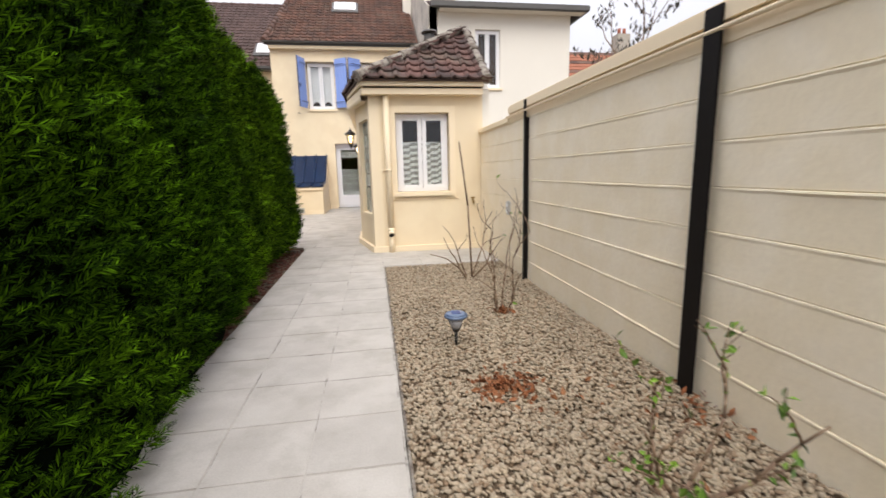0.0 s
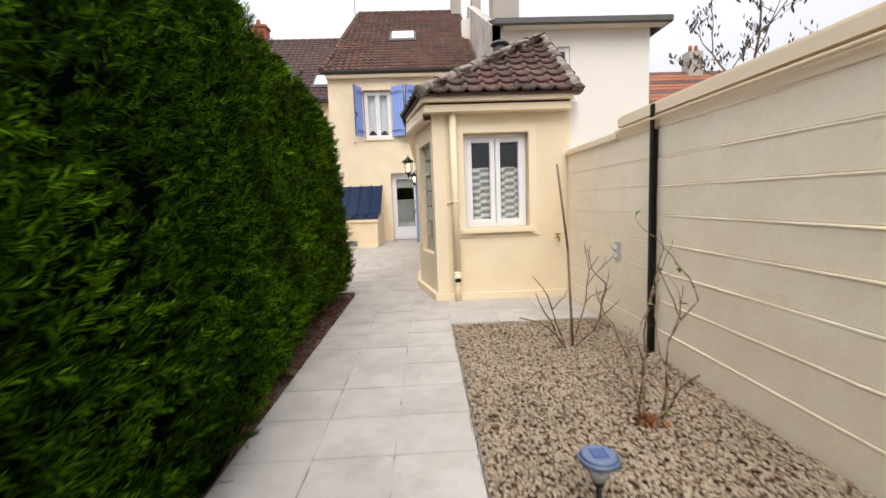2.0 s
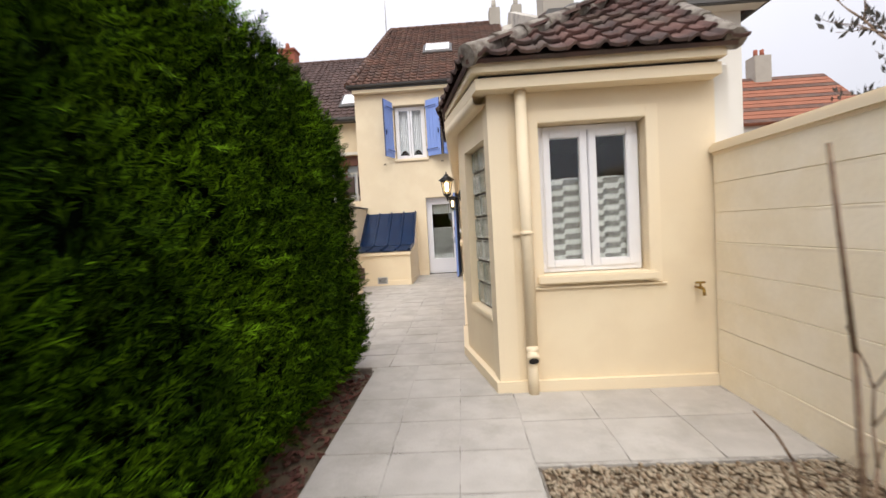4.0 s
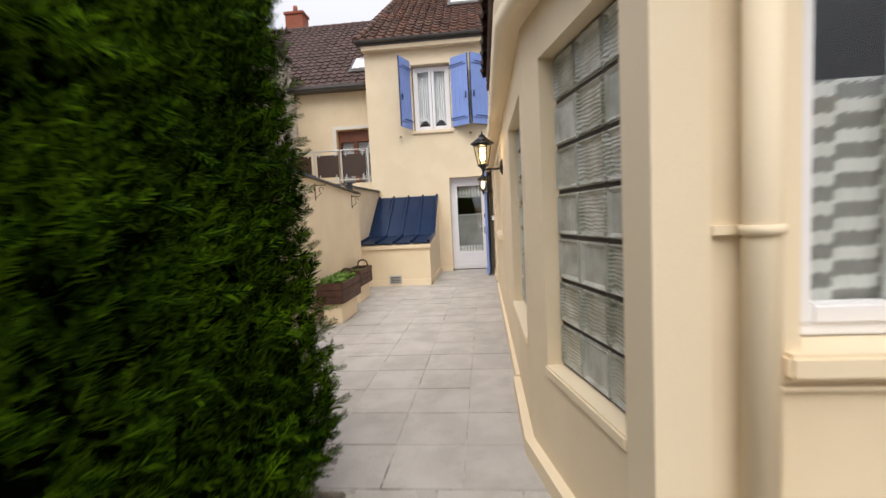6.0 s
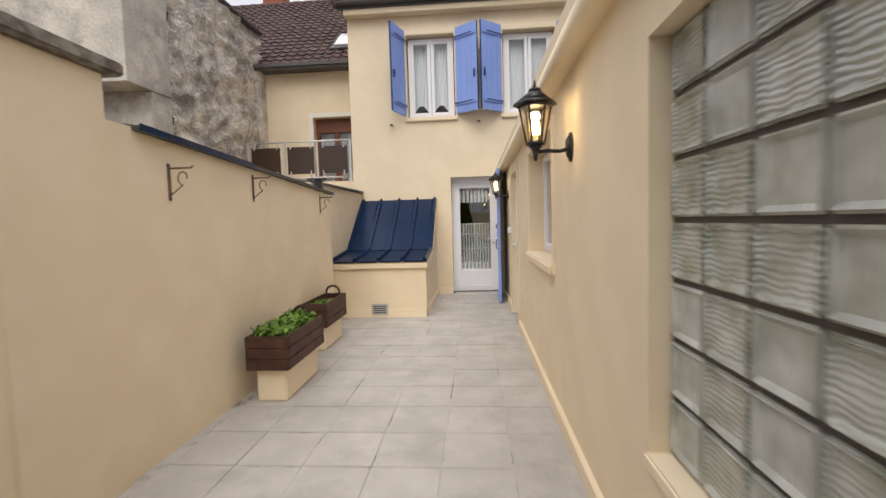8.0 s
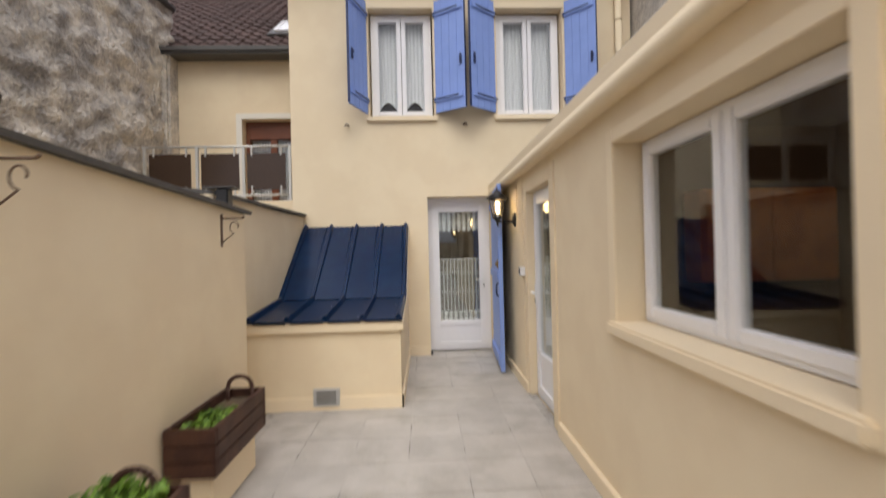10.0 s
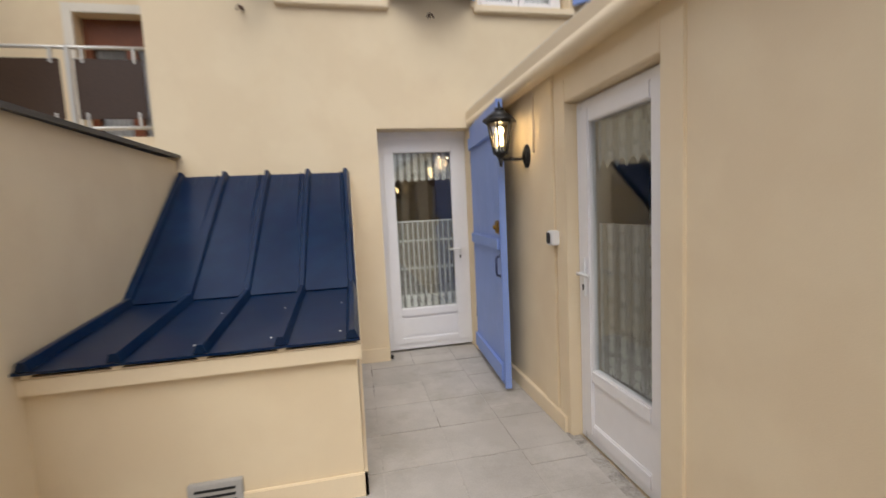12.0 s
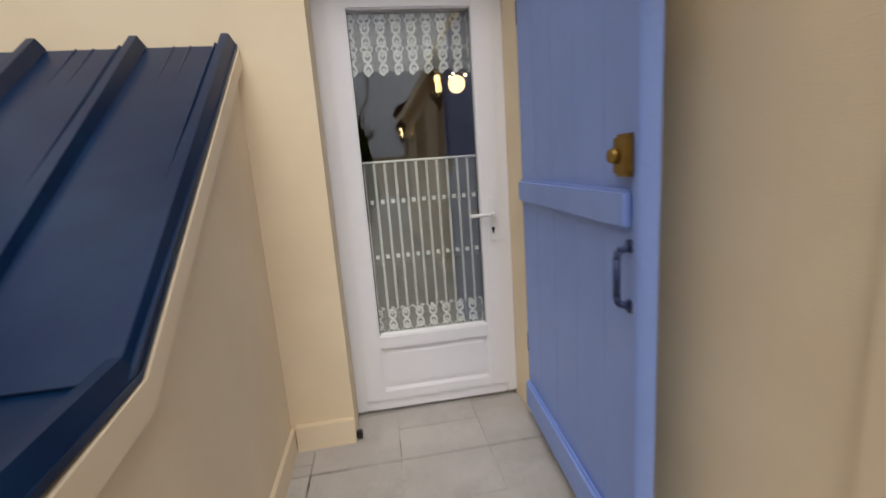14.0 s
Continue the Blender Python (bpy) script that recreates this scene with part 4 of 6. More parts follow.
def rib_at(x, wide=0.03, high=0.042):
    bm = bmesh.new()
    prof = [(-wide, 0), (-wide * 0.45, high), (wide * 0.45, high), (wide, 0)]
    rows = []
    for (y, z), (ny, nz) in ((RA, (-0.14, 0.99)), (RB, (-0.35, 0.94)), (RC, (-0.56, 0.83))):
        rows.append([bm.verts.new((x + a, y + ny * b, z + nz * b + 0.004)) for a, b in prof])
    for r0, r1 in zip(rows, rows[1:]):
        for k in range(3):
            bm.faces.new((r0[k], r0[k + 1], r1[k + 1], r1[k]))
    bm.faces.new(rows[0][::-1])
    bm.faces.new(rows[-1])
    part("rib", bm, NAVY, hatch)
    for (ya, za), (yb, zb) in ((RA, RB), (RB, RC)):
        for f in (0.12, 0.62):
            y, z = ya + (yb - ya) * f, za + (zb - za) * f
            bm = bmesh.new()
            rod(bm, (x - 0.06, y, z), (x - 0.06, y - 0.003, z + 0.005), 0.0045, sides=6)
            part("screw", bm, GALV, hatch)


for k in range(5):
    rib_at(HX1 + (0.005 if k else -0.012) - k * 0.343)
for k in range(5):
    for off_, wide_, high_ in ((0.062, 0.011, 0.012), (0.155, 0.005, 0.003), (0.215, 0.005, 0.003)):
        xg = HX1 + 0.005 - k * 0.343 - off_
        if xg > HX0 + 0.02:
            bm = bmesh.new()
            for (ya, za), (yb, zb) in ((RB, RC),):
                ridge = [[bm.verts.new((xg + q_, y_ - h_ * 0.4, z_ + h_ + 0.002)) for q_, h_ in ((-wide_, 0), (0, high_), (wide_, 0))] for y_, z_ in ((ya, za), (yb, zb))]
                for q in range(2):
                    bm.faces.new((ridge[0][q], ridge[0][q + 1], ridge[1][q + 1], ridge[1][q]))
            part("stiffening_ridge", bm, NAVY, hatch)
bm = bmesh.new()
for (ya, za), (yb, zb) in ((RA, RB), (RB, RC)):
    hull_face(bm, [(x1 + 0.002, ya, za - 0.012), (x1 + 0.002, yb, zb - 0.012), (x1 + 0.002, yb, zb + 0.006), (x1 + 0.002, ya, za + 0.006)], 0.003)
part("edge_flashing", bm, NAVY, hatch)
# cream mortar bands: under the sloping edge and in the rib ends
bm = bmesh.new()
for (ya, za), (yb, zb) in (((HF - 0.03, 0.80), RB), (RB, RC)):
    hull_face(bm, [(HX1 + 0.027, ya, za - 0.085), (HX1 + 0.027, yb, zb - 0.085), (HX1 + 0.027, yb, zb - 0.014), (HX1 + 0.027, ya, za - 0.014)], 0.045)
part("verge_band", bm, CREAM_TRIM, hatch)
for k in range(1, 5):
    bm = bmesh.new()
    rod(bm, (HX1 + 0.005 - k * 0.343, 13.305, 0.822), (HX1 + 0.005 - k * 0.343, 13.40, 0.832), 0.026, 0.026, 12)
    part("rib_filler", bm, CREAM_TRIM, hatch)
bm = bmesh.new()
box(bm, (-2.03, HF - 0.028, 0.04), (-1.79, HF + 0.002, 0.2), 0.004)
vent = thing("air_vent", bm, GREYBOX, "grey ventilation grille low in the hatch wall", "vent")
# slots are solid bars, coloured near-black for the shade of openings
for k in range(4):
    bm = bmesh.new()
    box(bm, (-2.0, HF - 0.031, 0.07 + k * 0.03), (-1.82, HF - 0.024, 0.082 + k * 0.03))
    part("slot", bm, RECESS_SHADE, vent)

# ---- garden pavilion and extension ----
A, B, C = (0.29, 6.36), (0.05, 7.42), (0.05, 15.3)
PR = 1.93
ext = empty("extension", "single-storey cream rendered extension with a tiled garden pavilion", "extension", kind="structure")
EH = 2.30
fl = math.hypot(A[0] - B[0], A[1] - B[1])


def ey(y):
    return 15.3 - y


GB1 = (fl - 0.85, fl - 0.175, 0.555, 1.97)
GB2 = (ey(8.62), ey(7.60), 0.58, 1.93)
RW = (ey(11.58), ey(10.29), 1.045, 2.0)
D2 = (ey(13.56), ey(12.77), -0.02, 2.0)
PW = (0.64, 1.425, 0.885, 2.02)
bm = bmesh.new()
pierced(bm, A, (PR, A[1]), -0.1, EH, 0.22, [(PW[0] - A[0], PW[1] - A[0], PW[2], PW[3])])
part("wall", bm, CREAM, ext)
bm = bmesh.new()
pierced(bm, B, A, -0.1, EH, 0.22, [GB1])
part("wall", bm, CREAM, ext)
bm = bmesh.new()
pierced(bm, C, B, -0.1, EH, 0.22, [GB2, RW, D2])
part("wall", bm, CREAM, ext)
bm = bmesh.new()
hull_face(bm, [(PR + 0.1, A[1], -0.1), (PR + 0.1, 15.3, -0.1), (PR + 0.1, 15.3, 2.6), (PR + 0.1, 9.0, 3.2), (PR + 0.1, 7.5, 3.3), (PR + 0.1, A[1], 2.35)], 0.1)
part("wall", bm, PALE_RENDER, ext)
pm, fm, em = wall_frame(A, (PR, A[1])), wall_frame(B, A), wall_frame(C, B)
# floor, ceiling and back of the room, its dimness put into the dark colour
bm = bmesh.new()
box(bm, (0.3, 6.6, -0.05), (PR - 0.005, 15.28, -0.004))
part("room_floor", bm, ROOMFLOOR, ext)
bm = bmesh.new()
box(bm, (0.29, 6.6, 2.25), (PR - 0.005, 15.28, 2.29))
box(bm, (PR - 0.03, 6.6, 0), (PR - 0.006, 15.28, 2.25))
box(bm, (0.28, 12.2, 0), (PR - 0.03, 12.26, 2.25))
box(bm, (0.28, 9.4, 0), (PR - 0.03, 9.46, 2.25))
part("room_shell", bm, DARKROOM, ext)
# eaves: soffit board and gutter board
bm = bmesh.new()
o = 0.15
AE, BE = (A[0] - 0.10, A[1] - o), (B[0] - 0.125, B[1] - 0.02)
prism(bm, [AE, (PR - 0.03, A[1] - o), (PR - 0.03, A[1] + 0.2), (B[0] + 0.2, B[1]), (B[0] + 0.2, 15.29), (B[0] - 0.125, 15.29), (B[0] - 0.125, 9.0), BE], 2.25, 2.33)
part("eaves_board", bm, CREAM_TRIM, ext)
# coved soffit along the courtyard side, with a thin open joint over the wall
bm = bmesh.new()
fx_, fy_ = (A[1] - B[1]) / fl, (B[0] - A[0]) / fl
rings = []
for px_, py_, nx_, ny_ in ((A[0], A[1], fx_, fy_), (B[0], B[1] - 0.02, -1.0, -0.1), (C[0], 15.29, -1.0, 0.0)):
    rings.append([bm.verts.new((px_ + nx_ * d_, py_ + ny_ * d_, z_)) for d_, z_ in ((-0.005, 2.20), (0.03, 2.192), (0.085, 2.178), (0.11, 2.185), (0.123, 2.205), (0.126, 2.252), (-0.005, 2.252))])
for r0_, r1_ in zip(rings, rings[1:]):
    for k in range(6):
        bm.faces.new((r0_[k], r0_[k + 1], r1_[k + 1], r1_[k])).smooth = True
part("soffit", bm, CREAM_TRIM, ext)
bm = bmesh.new()
o = 0.20
AE2, BE2 = (A[0] - 0.13, A[1] - o), (B[0] - 0.115, B[1] - 0.03)
prism(bm, [AE2, (PR - 0.02, A[1] - o), (PR - 0.02, A[1] + 0.2), (B[0] + 0.2, B[1]), (B[0] + 0.2, 9.0), (B[0] - 0.115, 9.0), BE2], 2.355, 2.44)
part("fascia", bm, CREAM_TRIM, ext)
# solid strip, coloured near-black for the shadow between fascia and eaves board
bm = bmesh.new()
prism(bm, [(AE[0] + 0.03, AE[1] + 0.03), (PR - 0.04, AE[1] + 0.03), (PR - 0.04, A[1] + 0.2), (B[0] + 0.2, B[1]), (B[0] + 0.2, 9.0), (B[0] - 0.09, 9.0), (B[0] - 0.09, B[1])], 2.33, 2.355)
part("painted_shadow_gap", bm, RECESS_SHADE, ext)
bm = bmesh.new()
box(bm, (B[0] - 0.115, 9.02, 2.331), (B[0] + 0.1, 15.285, 2.345), 0.004)
part("drip_edge", bm, WHITE, ext, "white eaves edging")
# roof planes
APEX = Vector((1.86, 7.5, 3.46))
e0, e1 = Vector((AE2[0] - 0.03, AE2[1] - 0.05, 2.43)), Vector((PR + 0.03, AE2[1] - 0.05, 2.43))
e2 = Vector((BE2[0] - 0.03, BE2[1], 2.43))
bm = bmesh.new()
hull_face(bm, [e0, e1, APEX + Vector((0.12, 0, 0)), APEX], 0.03)
hull_face(bm, [e2, e0, APEX], 0.03)
hull_face(bm, [(e2.x, 9.0, 2.43), e2, APEX, (1.95, 9.0, 3.4)], 0.03)
hull_face(bm, [(e2.x, 9.0, 2.40), (1.95, 9.0, 3.37), (1.95, 9.0, 2.35), (e2.x, 9.0, 2.35)], 0.03)
ext_roof = part("roof", bm, TILE, ext, "brown interlocking clay tile roof with lichen")
bm = bmesh.new()
hull_face(bm, [(B[0] - 0.1, 15.28, 2.35), (B[0] - 0.1, 9.0, 2.35), (PR, 9.0, 2.6), (PR, 15.28, 2.6)], 0.04)
part("flat_roof", bm, ZINC, ext)
TILE_ME = tile_mesh(TILE, 0.2, 0.2)


def slope_tiles(p0, p1, top):
    u = (p1 - p0).normalized()
    f = (top - p0).dot(u)
    foot = p0 + u * f
    up = top - foot
    ln = (p1 - p0).length
    tiled(ext_roof, p0, u, up, [(-0.12, 0), (ln + 0.06, 0), (f + 0.16, up.length), (f - 0.16, up.length)], TILE_ME, 0.2, 0.2)


slope_tiles(e0, e1, APEX)
slope_tiles(e2, e0, APEX)
slope_tiles(Vector((e2.x, 9.0, 2.43)), e2, APEX - Vector((0.0, 0.1, 0)))
ridge_tiles(ext, e0 + Vector((0, 0, 0.06)), APEX + Vector((0, 0, 0.07)), MOSSY, 0.3, 0.075)
ridge_tiles(ext, e1 + Vector((-0.02, 0, 0.04)), APEX + Vector((0.06, 0, 0.07)), MOSSY, 0.4, 0.07)
ridge_tiles(ext, e2 + Vector((0, 0, 0.05)), APEX + Vector((0, 0, 0.06)), MOSSY, 0.3, 0.065)

# plinth strips
bm = bmesh.new()
prism(bm, [(A[0] - 0.045, A[1] - 0.03), (PR, A[1] - 0.03), (PR, A[1] + 0.01), (A[0] + 0.01, A[1] + 0.01), (B[0] + 0.01, B[1]), (B[0] + 0.01, 8.3), (B[0] - 0.05, 8.3), (B[0] - 0.05, B[1] - 0.01)], -0.02, 0.085)
part("plinth", bm, CREAM_TRIM, ext)
bm = bmesh.new()
box(bm, (B[0] - 0.03, 8.3, -0.02), (B[0] + 0.004, 12.62, 0.10), 0.005)
box(bm, (B[0] - 0.03, 13.60, -0.02), (B[0] + 0.004, 15.28, 0.10), 0.005)
part("plinth", bm, CREAM_TRIM, ext)
# corner pilaster and pilasters by the glazed door
bm = bmesh.new()
prism(bm, [(A[0] - 0.02, A[1] - 0.012), (A[0] + 0.13, A[1] - 0.012), (A[0] + 0.13, A[1] + 0.005), (A[0] + 0.01, A[1] + 0.005), (A[0] - 0.02, A[1] + 0.15), (A[0] - 0.045, A[1] + 0.14)], 0.085, 2.25)
part("corner_pilaster", bm, CREAM_TRIM, ext)
band(ext, em, D2[0], D2[1], 0.0, D2[3], 0.13, name="door_surround", mat_=CREAM)
bm = bmesh.new()
box(bm, (D2[0] - 0.34, -0.014, 0.08), (D2[0] - 0.16, 0.004, 2.25), 0.005, em)
part("pilaster", bm, CREAM, ext)

# windows
window(ext, pm, PW[0] - A[0] + 0.01, PW[1] - A[0] - 0.01, PW[2] + 0.005, PW[3] - 0.005, 0.11, "white two-leaf pavilion window", frame_w=0.045)
band(ext, pm, PW[0] - A[0], PW[1] - A[0], PW[2], PW[3], 0.09, True)
bm = bmesh.new()
box(bm, (PW[0] - A[0] - 0.09, -0.02, 0.779), (PW[1] - A[0] + 0.12, 0.003, 0.792), 0.002, pm)
part("string_line", bm, CREAM_TRIM, ext)
for a, b in ((0.76, 0.99), (1.07, 1.30)):
    curtain("lace_curtain", pm, a - A[0] - 0.03, b - A[0] + 0.03, 0.97, 1.62, 0.17, LACE_STEP, "stepped pattern lace half curtain behind the pavilion window", 0.003)
window(ext, em, RW[0] + 0.01, RW[1] - 0.01, RW[2] + 0.005, RW[3] - 0.005, 0.145, "white two-leaf window with dark glass", frame_w=0.035)
band(ext, em, RW[0], RW[1], RW[2], RW[3], 0.075, True)


def glass_blocks(m, u0, u1, z0, z1, cols, rows, inset):
    """A panel of glass blocks in dark joints, set back in an opening, on a sloped sill."""
    bm = bmesh.new()
    box(bm, (u0 - 0.005, inset + 0.012, z0 - 0.005), (u1 + 0.005, inset + 0.07, z1 + 0.005), 0, m)
    panel = part("glass_block_panel", bm, MORTAR_DARK, ext, "panel of rippled glass blocks in dark joints")
    bw, bh = (u1 - u0) / cols, (z1 - z0) / rows
    t = bmesh.new()
    box(t, (-bw / 2 + 0.006, -0.012, -bh / 2 + 0.009), (bw / 2 - 0.006, 0.03, bh / 2 - 0.009), 0.007)
    t.normal_update()
    face = min((f for f in t.faces if f.normal.y < -0.99), key=lambda f: -f.calc_area())
    bmesh.ops.inset_region(t, faces=[face], thickness=0.02, depth=-0.012)
    me = finish("glass_block", t, BLOCK)
    for i in range(cols):
        for j in range(rows):
            ob = new("glass_block", me)
            ob.parent = panel
            ob.matrix_basis = m @ pose(u0 + bw * (i + 0.5), inset + 0.008, z0 + bh * (j + 0.5))
    bm = bmesh.new()
    box(bm, (u0 - 0.01, -0.012, z0 - 0.055), (u1 + 0.01, inset + 0.02, z0 - 0.004), 0.008, m)
    part("sill", bm, CREAM_TRIM, panel)


glass_blocks(fm, *GB1[:2], GB1[2] + 0.01, GB1[3], 3, 7, 0.07)
glass_blocks(em, *GB2[:2], GB2[2] + 0.01, GB2[3], 5, 7, 0.07)

# glazed door of the extension
w2 = D2[1] - D2[0]
gm = em @ pose(D2[0], 0.06, 0)
bm = bmesh.new()
ring_frame(bm, gm, 0.0, w2, 0.0, 1.99, 0.055, 0.0, 0.07)
door2 = part("door", bm, PVC, ext, "white glazed plastic door with lace curtains")
bm = bmesh.new()
box(bm, (0.045, -0.012, 0.05), (0.14, 0.05, 1.945), 0.008, gm)
box(bm, (w2 - 0.14, -0.012, 0.05), (w2 - 0.045, 0.05, 1.945), 0.008, gm)
box(bm, (0.14, -0.012, 1.86), (w2 - 0.14, 0.05, 1.945), 0.008, gm)
box(bm, (0.14, -0.012, 0.05), (w2 - 0.14, 0.05, 0.13), 0.008, gm)
box(bm, (0.14, -0.012, 0.38), (w2 - 0.14, 0.05, 0.46), 0.008, gm)
part("leaf", bm, PVC, door2)
bm = bmesh.new()
box(bm, (0.14, 0.004, 0.13), (w2 - 0.14, 0.04, 0.38), 0, gm)
part("panel", bm, PVC, door2)
bm = bmesh.new()
box(bm, (0.135, 0.012, 0.455), (w2 - 0.135, 0.02, 1.865), 0, gm)
part("pane", bm, GLASS, door2, "clear glass pane").visible_shadow = False
bm = bmesh.new()
box(bm, (0.135, 0.034, 0.455), (w2 - 0.135, 0.039, 1.865), 0, gm)
part("pane", bm, GLASS, door2, "clear glass pane").visible_shadow = False
lever(door2, gm, 0.09, 1.02, 1)
curtain("lace_valance", gm, 0.14, w2 - 0.14, 1.59, 1.86, 0.06, LACE_NET, "cream scalloped lace valance behind the door pane", 0.004, 0.05, 0.085)
curtain("lace_curtain", gm, 0.14, w2 - 0.14, 0.46, 1.305, 0.06, LACE_NET, "cream flowered net half curtain behind the door pane", 0.006)

# downpipe of the pavilion with its outlet
pipe = empty("downpipe", "cream painted downpipe with an open outlet at the pavilion corner", "downpipe", at=(0.515, 6.30, 0))
bm = bmesh.new()
rod(bm, (0.515, 6.30, 0.33), (0.515, 6.30, 2.26), 0.043, sides=14)
part("pipe", bm, CREAM_TRIM, pipe)
bm = bmesh.new()
tube(bm, [(0.515, 6.30, 0.36), (0.515, 6.285, 0.31), (0.515, 6.24, 0.27)], 0.047, 14)
rod(bm, (0.515, 6.30, -0.02), (0.515, 6.30, 0.3), 0.04, sides=14)
part("shoe", bm, CREAM_TRIM, pipe)
# flat disc, coloured near-black for the shade inside the pipe
bm = bmesh.new()
rod(bm, (0.515, 6.239, 0.2695), (0.515, 6.234, 0.265), 0.036, sides=14)
part("outlet", bm, RECESS_SHADE, pipe, "pipe end closed by a disc painted dark")
for z in (1.2,):
    bm = bmesh.new()
    rod(bm, (0.515, 6.30, z), (0.515, 6.30, z + 0.025), 0.05, sides=14)
    box(bm, (0.42, 6.34, z), (0.5, 6.362, z + 0.025))
    part("pipe_clip", bm, CREAM_TRIM, pipe)

# thermostat box, tap, socket
bm = bmesh.new()
box(bm, (-0.01, 13.655, 1.17), (0.052, 13.735, 1.26), 0.006)
sensor = thing("sensor_box", bm, WHITE, "small white plastic box on the extension wall", "sensor")
bm = bmesh.new()
box(bm, (-0.014, 13.685, 1.18), (-0.008, 13.735, 1.25), 0.003)
box(bm, (-0.008, 13.73, 1.18), (0.03, 13.739, 1.25), 0.003)
part("lens", bm, BLACK, sensor)
bm = bmesh.new()
rod(bm, (1.76, 6.36, 0.74), (1.76, 6.28, 0.74), 0.01)
tube(bm, [(1.76, 6.28, 0.745), (1.76, 6.255, 0.735), (1.76, 6.25, 0.69)], 0.011)
rod(bm, (1.725, 6.30, 0.78), (1.795, 6.30, 0.78), 0.008)
rod(bm, (1.76, 6.30, 0.74), (1.76, 6.30, 0.78), 0.008)
thing("garden_tap", bm, BRASS, "small brass garden tap on the pavilion wall", "tap")
bm = bmesh.new()
box(bm, (WX - 0.035, 4.90, 0.64), (WX + 0.004, 4.98, 0.80), 0.008)
sock = thing("outdoor_socket", bm, GREYBOX, "grey weatherproof double socket on the garden wall", "socket")
for z in (0.66, 0.735):
    bm = bmesh.new()
    box(bm, (WX - 0.042, 4.91, z), (WX - 0.03, 4.97, z + 0.05), 0.006)
    part("flap", bm, WHITE, sock)


# ---- lanterns ----
def lantern(y, z, power):
    """A six-sided black wall lantern on a curved arm."""
    wx = B[0]
    ob = empty("wall_lantern", "lit black six-sided wall lantern on the extension wall", "wall lamp", "lanterns on the extension wall", at=(wx, y, z))
    cx, lz = wx - 0.20, z
    bm = bmesh.new()
    for r0, r1, x0, x1 in ((0.055, 0.055, 0.0, -0.012), (0.05, 0.03, -0.012, -0.03)):
        rod(bm, (wx + x0, y, z - 0.03), (wx + x1, y, z - 0.03), r0, r1, 14)
    bmesh.ops.scale(bm, vec=(1, 1, 1.5), space=Matrix.Translation((0, 0, -(z - 0.03))), verts=bm.verts)
    part("wall_plate", bm, BLACK, ob)
    bm = bmesh.new()
    tube(bm, [(wx - 0.02, y, z - 0.04), (wx - 0.07, y, z - 0.05), (wx - 0.13, y, z - 0.045), (cx, y, z - 0.05)], 0.011)
    rod(bm, (cx, y, z - 0.10), (cx, y, z - 0.04), 0.008, 0.02, 8)
    rod(bm, (cx, y, z - 0.04), (cx, y, z - 0.01), 0.022, 0.045, 6)
    part("arm", bm, BLACK, ob)
    low, top = z + 0.0, z + 0.20
    r0, r1 = 0.05, 0.088
    for k in range(6):
        a = math.pi / 3 * k
        bm = bmesh.new()
        rod(bm, (cx + r0 * math.cos(a), y + r0 * math.sin(a), low), (cx + r1 * math.cos(a), y + r1 * math.sin(a), top), 0.0065, sides=6)
        part("cage_bar", bm, BLACK, ob)
    bm = bmesh.new()
    rod(bm, (cx, y, low - 0.012), (cx, y, low + 0.006), 0.058, 0.056, 6)
    part("base_ring", bm, BLACK, ob)
    bm = bmesh.new()
    rod(bm, (cx, y, top - 0.006), (cx, y, top + 0.012), 0.094, 0.1, 6)
    part("top_ring", bm, BLACK, ob)
    bm = bmesh.new()
    rod(bm, (cx, y, top + 0.01), (cx, y, top + 0.028), 0.125, 0.115, 6)
    rod(bm, (cx, y, top + 0.028), (cx, y, top + 0.09), 0.112, 0.03, 6)
    rod(bm, (cx, y, top + 0.09), (cx, y, top + 0.105), 0.036, 0.03, 6)
    rod(bm, (cx, y, top + 0.105), (cx, y, top + 0.15), 0.012, 0.004, 6)
    part("roof", bm, BLACK, ob)
    for k in range(6):
        a, b = math.pi / 3 * k, math.pi / 3 * (k + 1)
        bm = bmesh.new()
        hull_face(bm, [(cx + r0 * math.cos(a), y + r0 * math.sin(a), low), (cx + r0 * math.cos(b), y + r0 * math.sin(b), low), (cx + r1 * math.cos(b), y + r1 * math.sin(b), top), (cx + r1 * math.cos(a), y + r1 * math.sin(a), top)], 0.002)
        part("pane", bm, LAMPGLASS, ob).visible_shadow = False
    for k in range(3):
        a = 2 * math.pi / 3 * k + 0.5
        bm = bmesh.new()
        rod(bm, (cx + 0.018 * math.cos(a), y + 0.018 * math.sin(a), low + 0.05), (cx + 0.018 * math.cos(a), y + 0.018 * math.sin(a), low + 0.12), 0.012, 0.009, 8)
        part("bulb", bm, BULB, ob, "glowing warm bulb")
    lp = new("lantern_light", bpy.data.lights.new("lantern_light", "POINT"))
    lp.data.energy, lp.data.color, lp.data.shadow_soft_size = power, (1.0, 0.72, 0.38), 0.03
    lp.parent = ob
    lp.location = (cx - wx, 0, 0.15)


lantern(9.70, 1.80, 1.3)
lantern(14.14, 1.80, 1.3)
bm = bmesh.new()
tube(bm, [(0.045, 14.02, 1.78), (0.045, 14.02, 2.15), (0.045, 13.95, 2.24)], 0.008)
thing("cable", bm, CREAM_TRIM, "cream painted cable rising from the lantern", "cable")


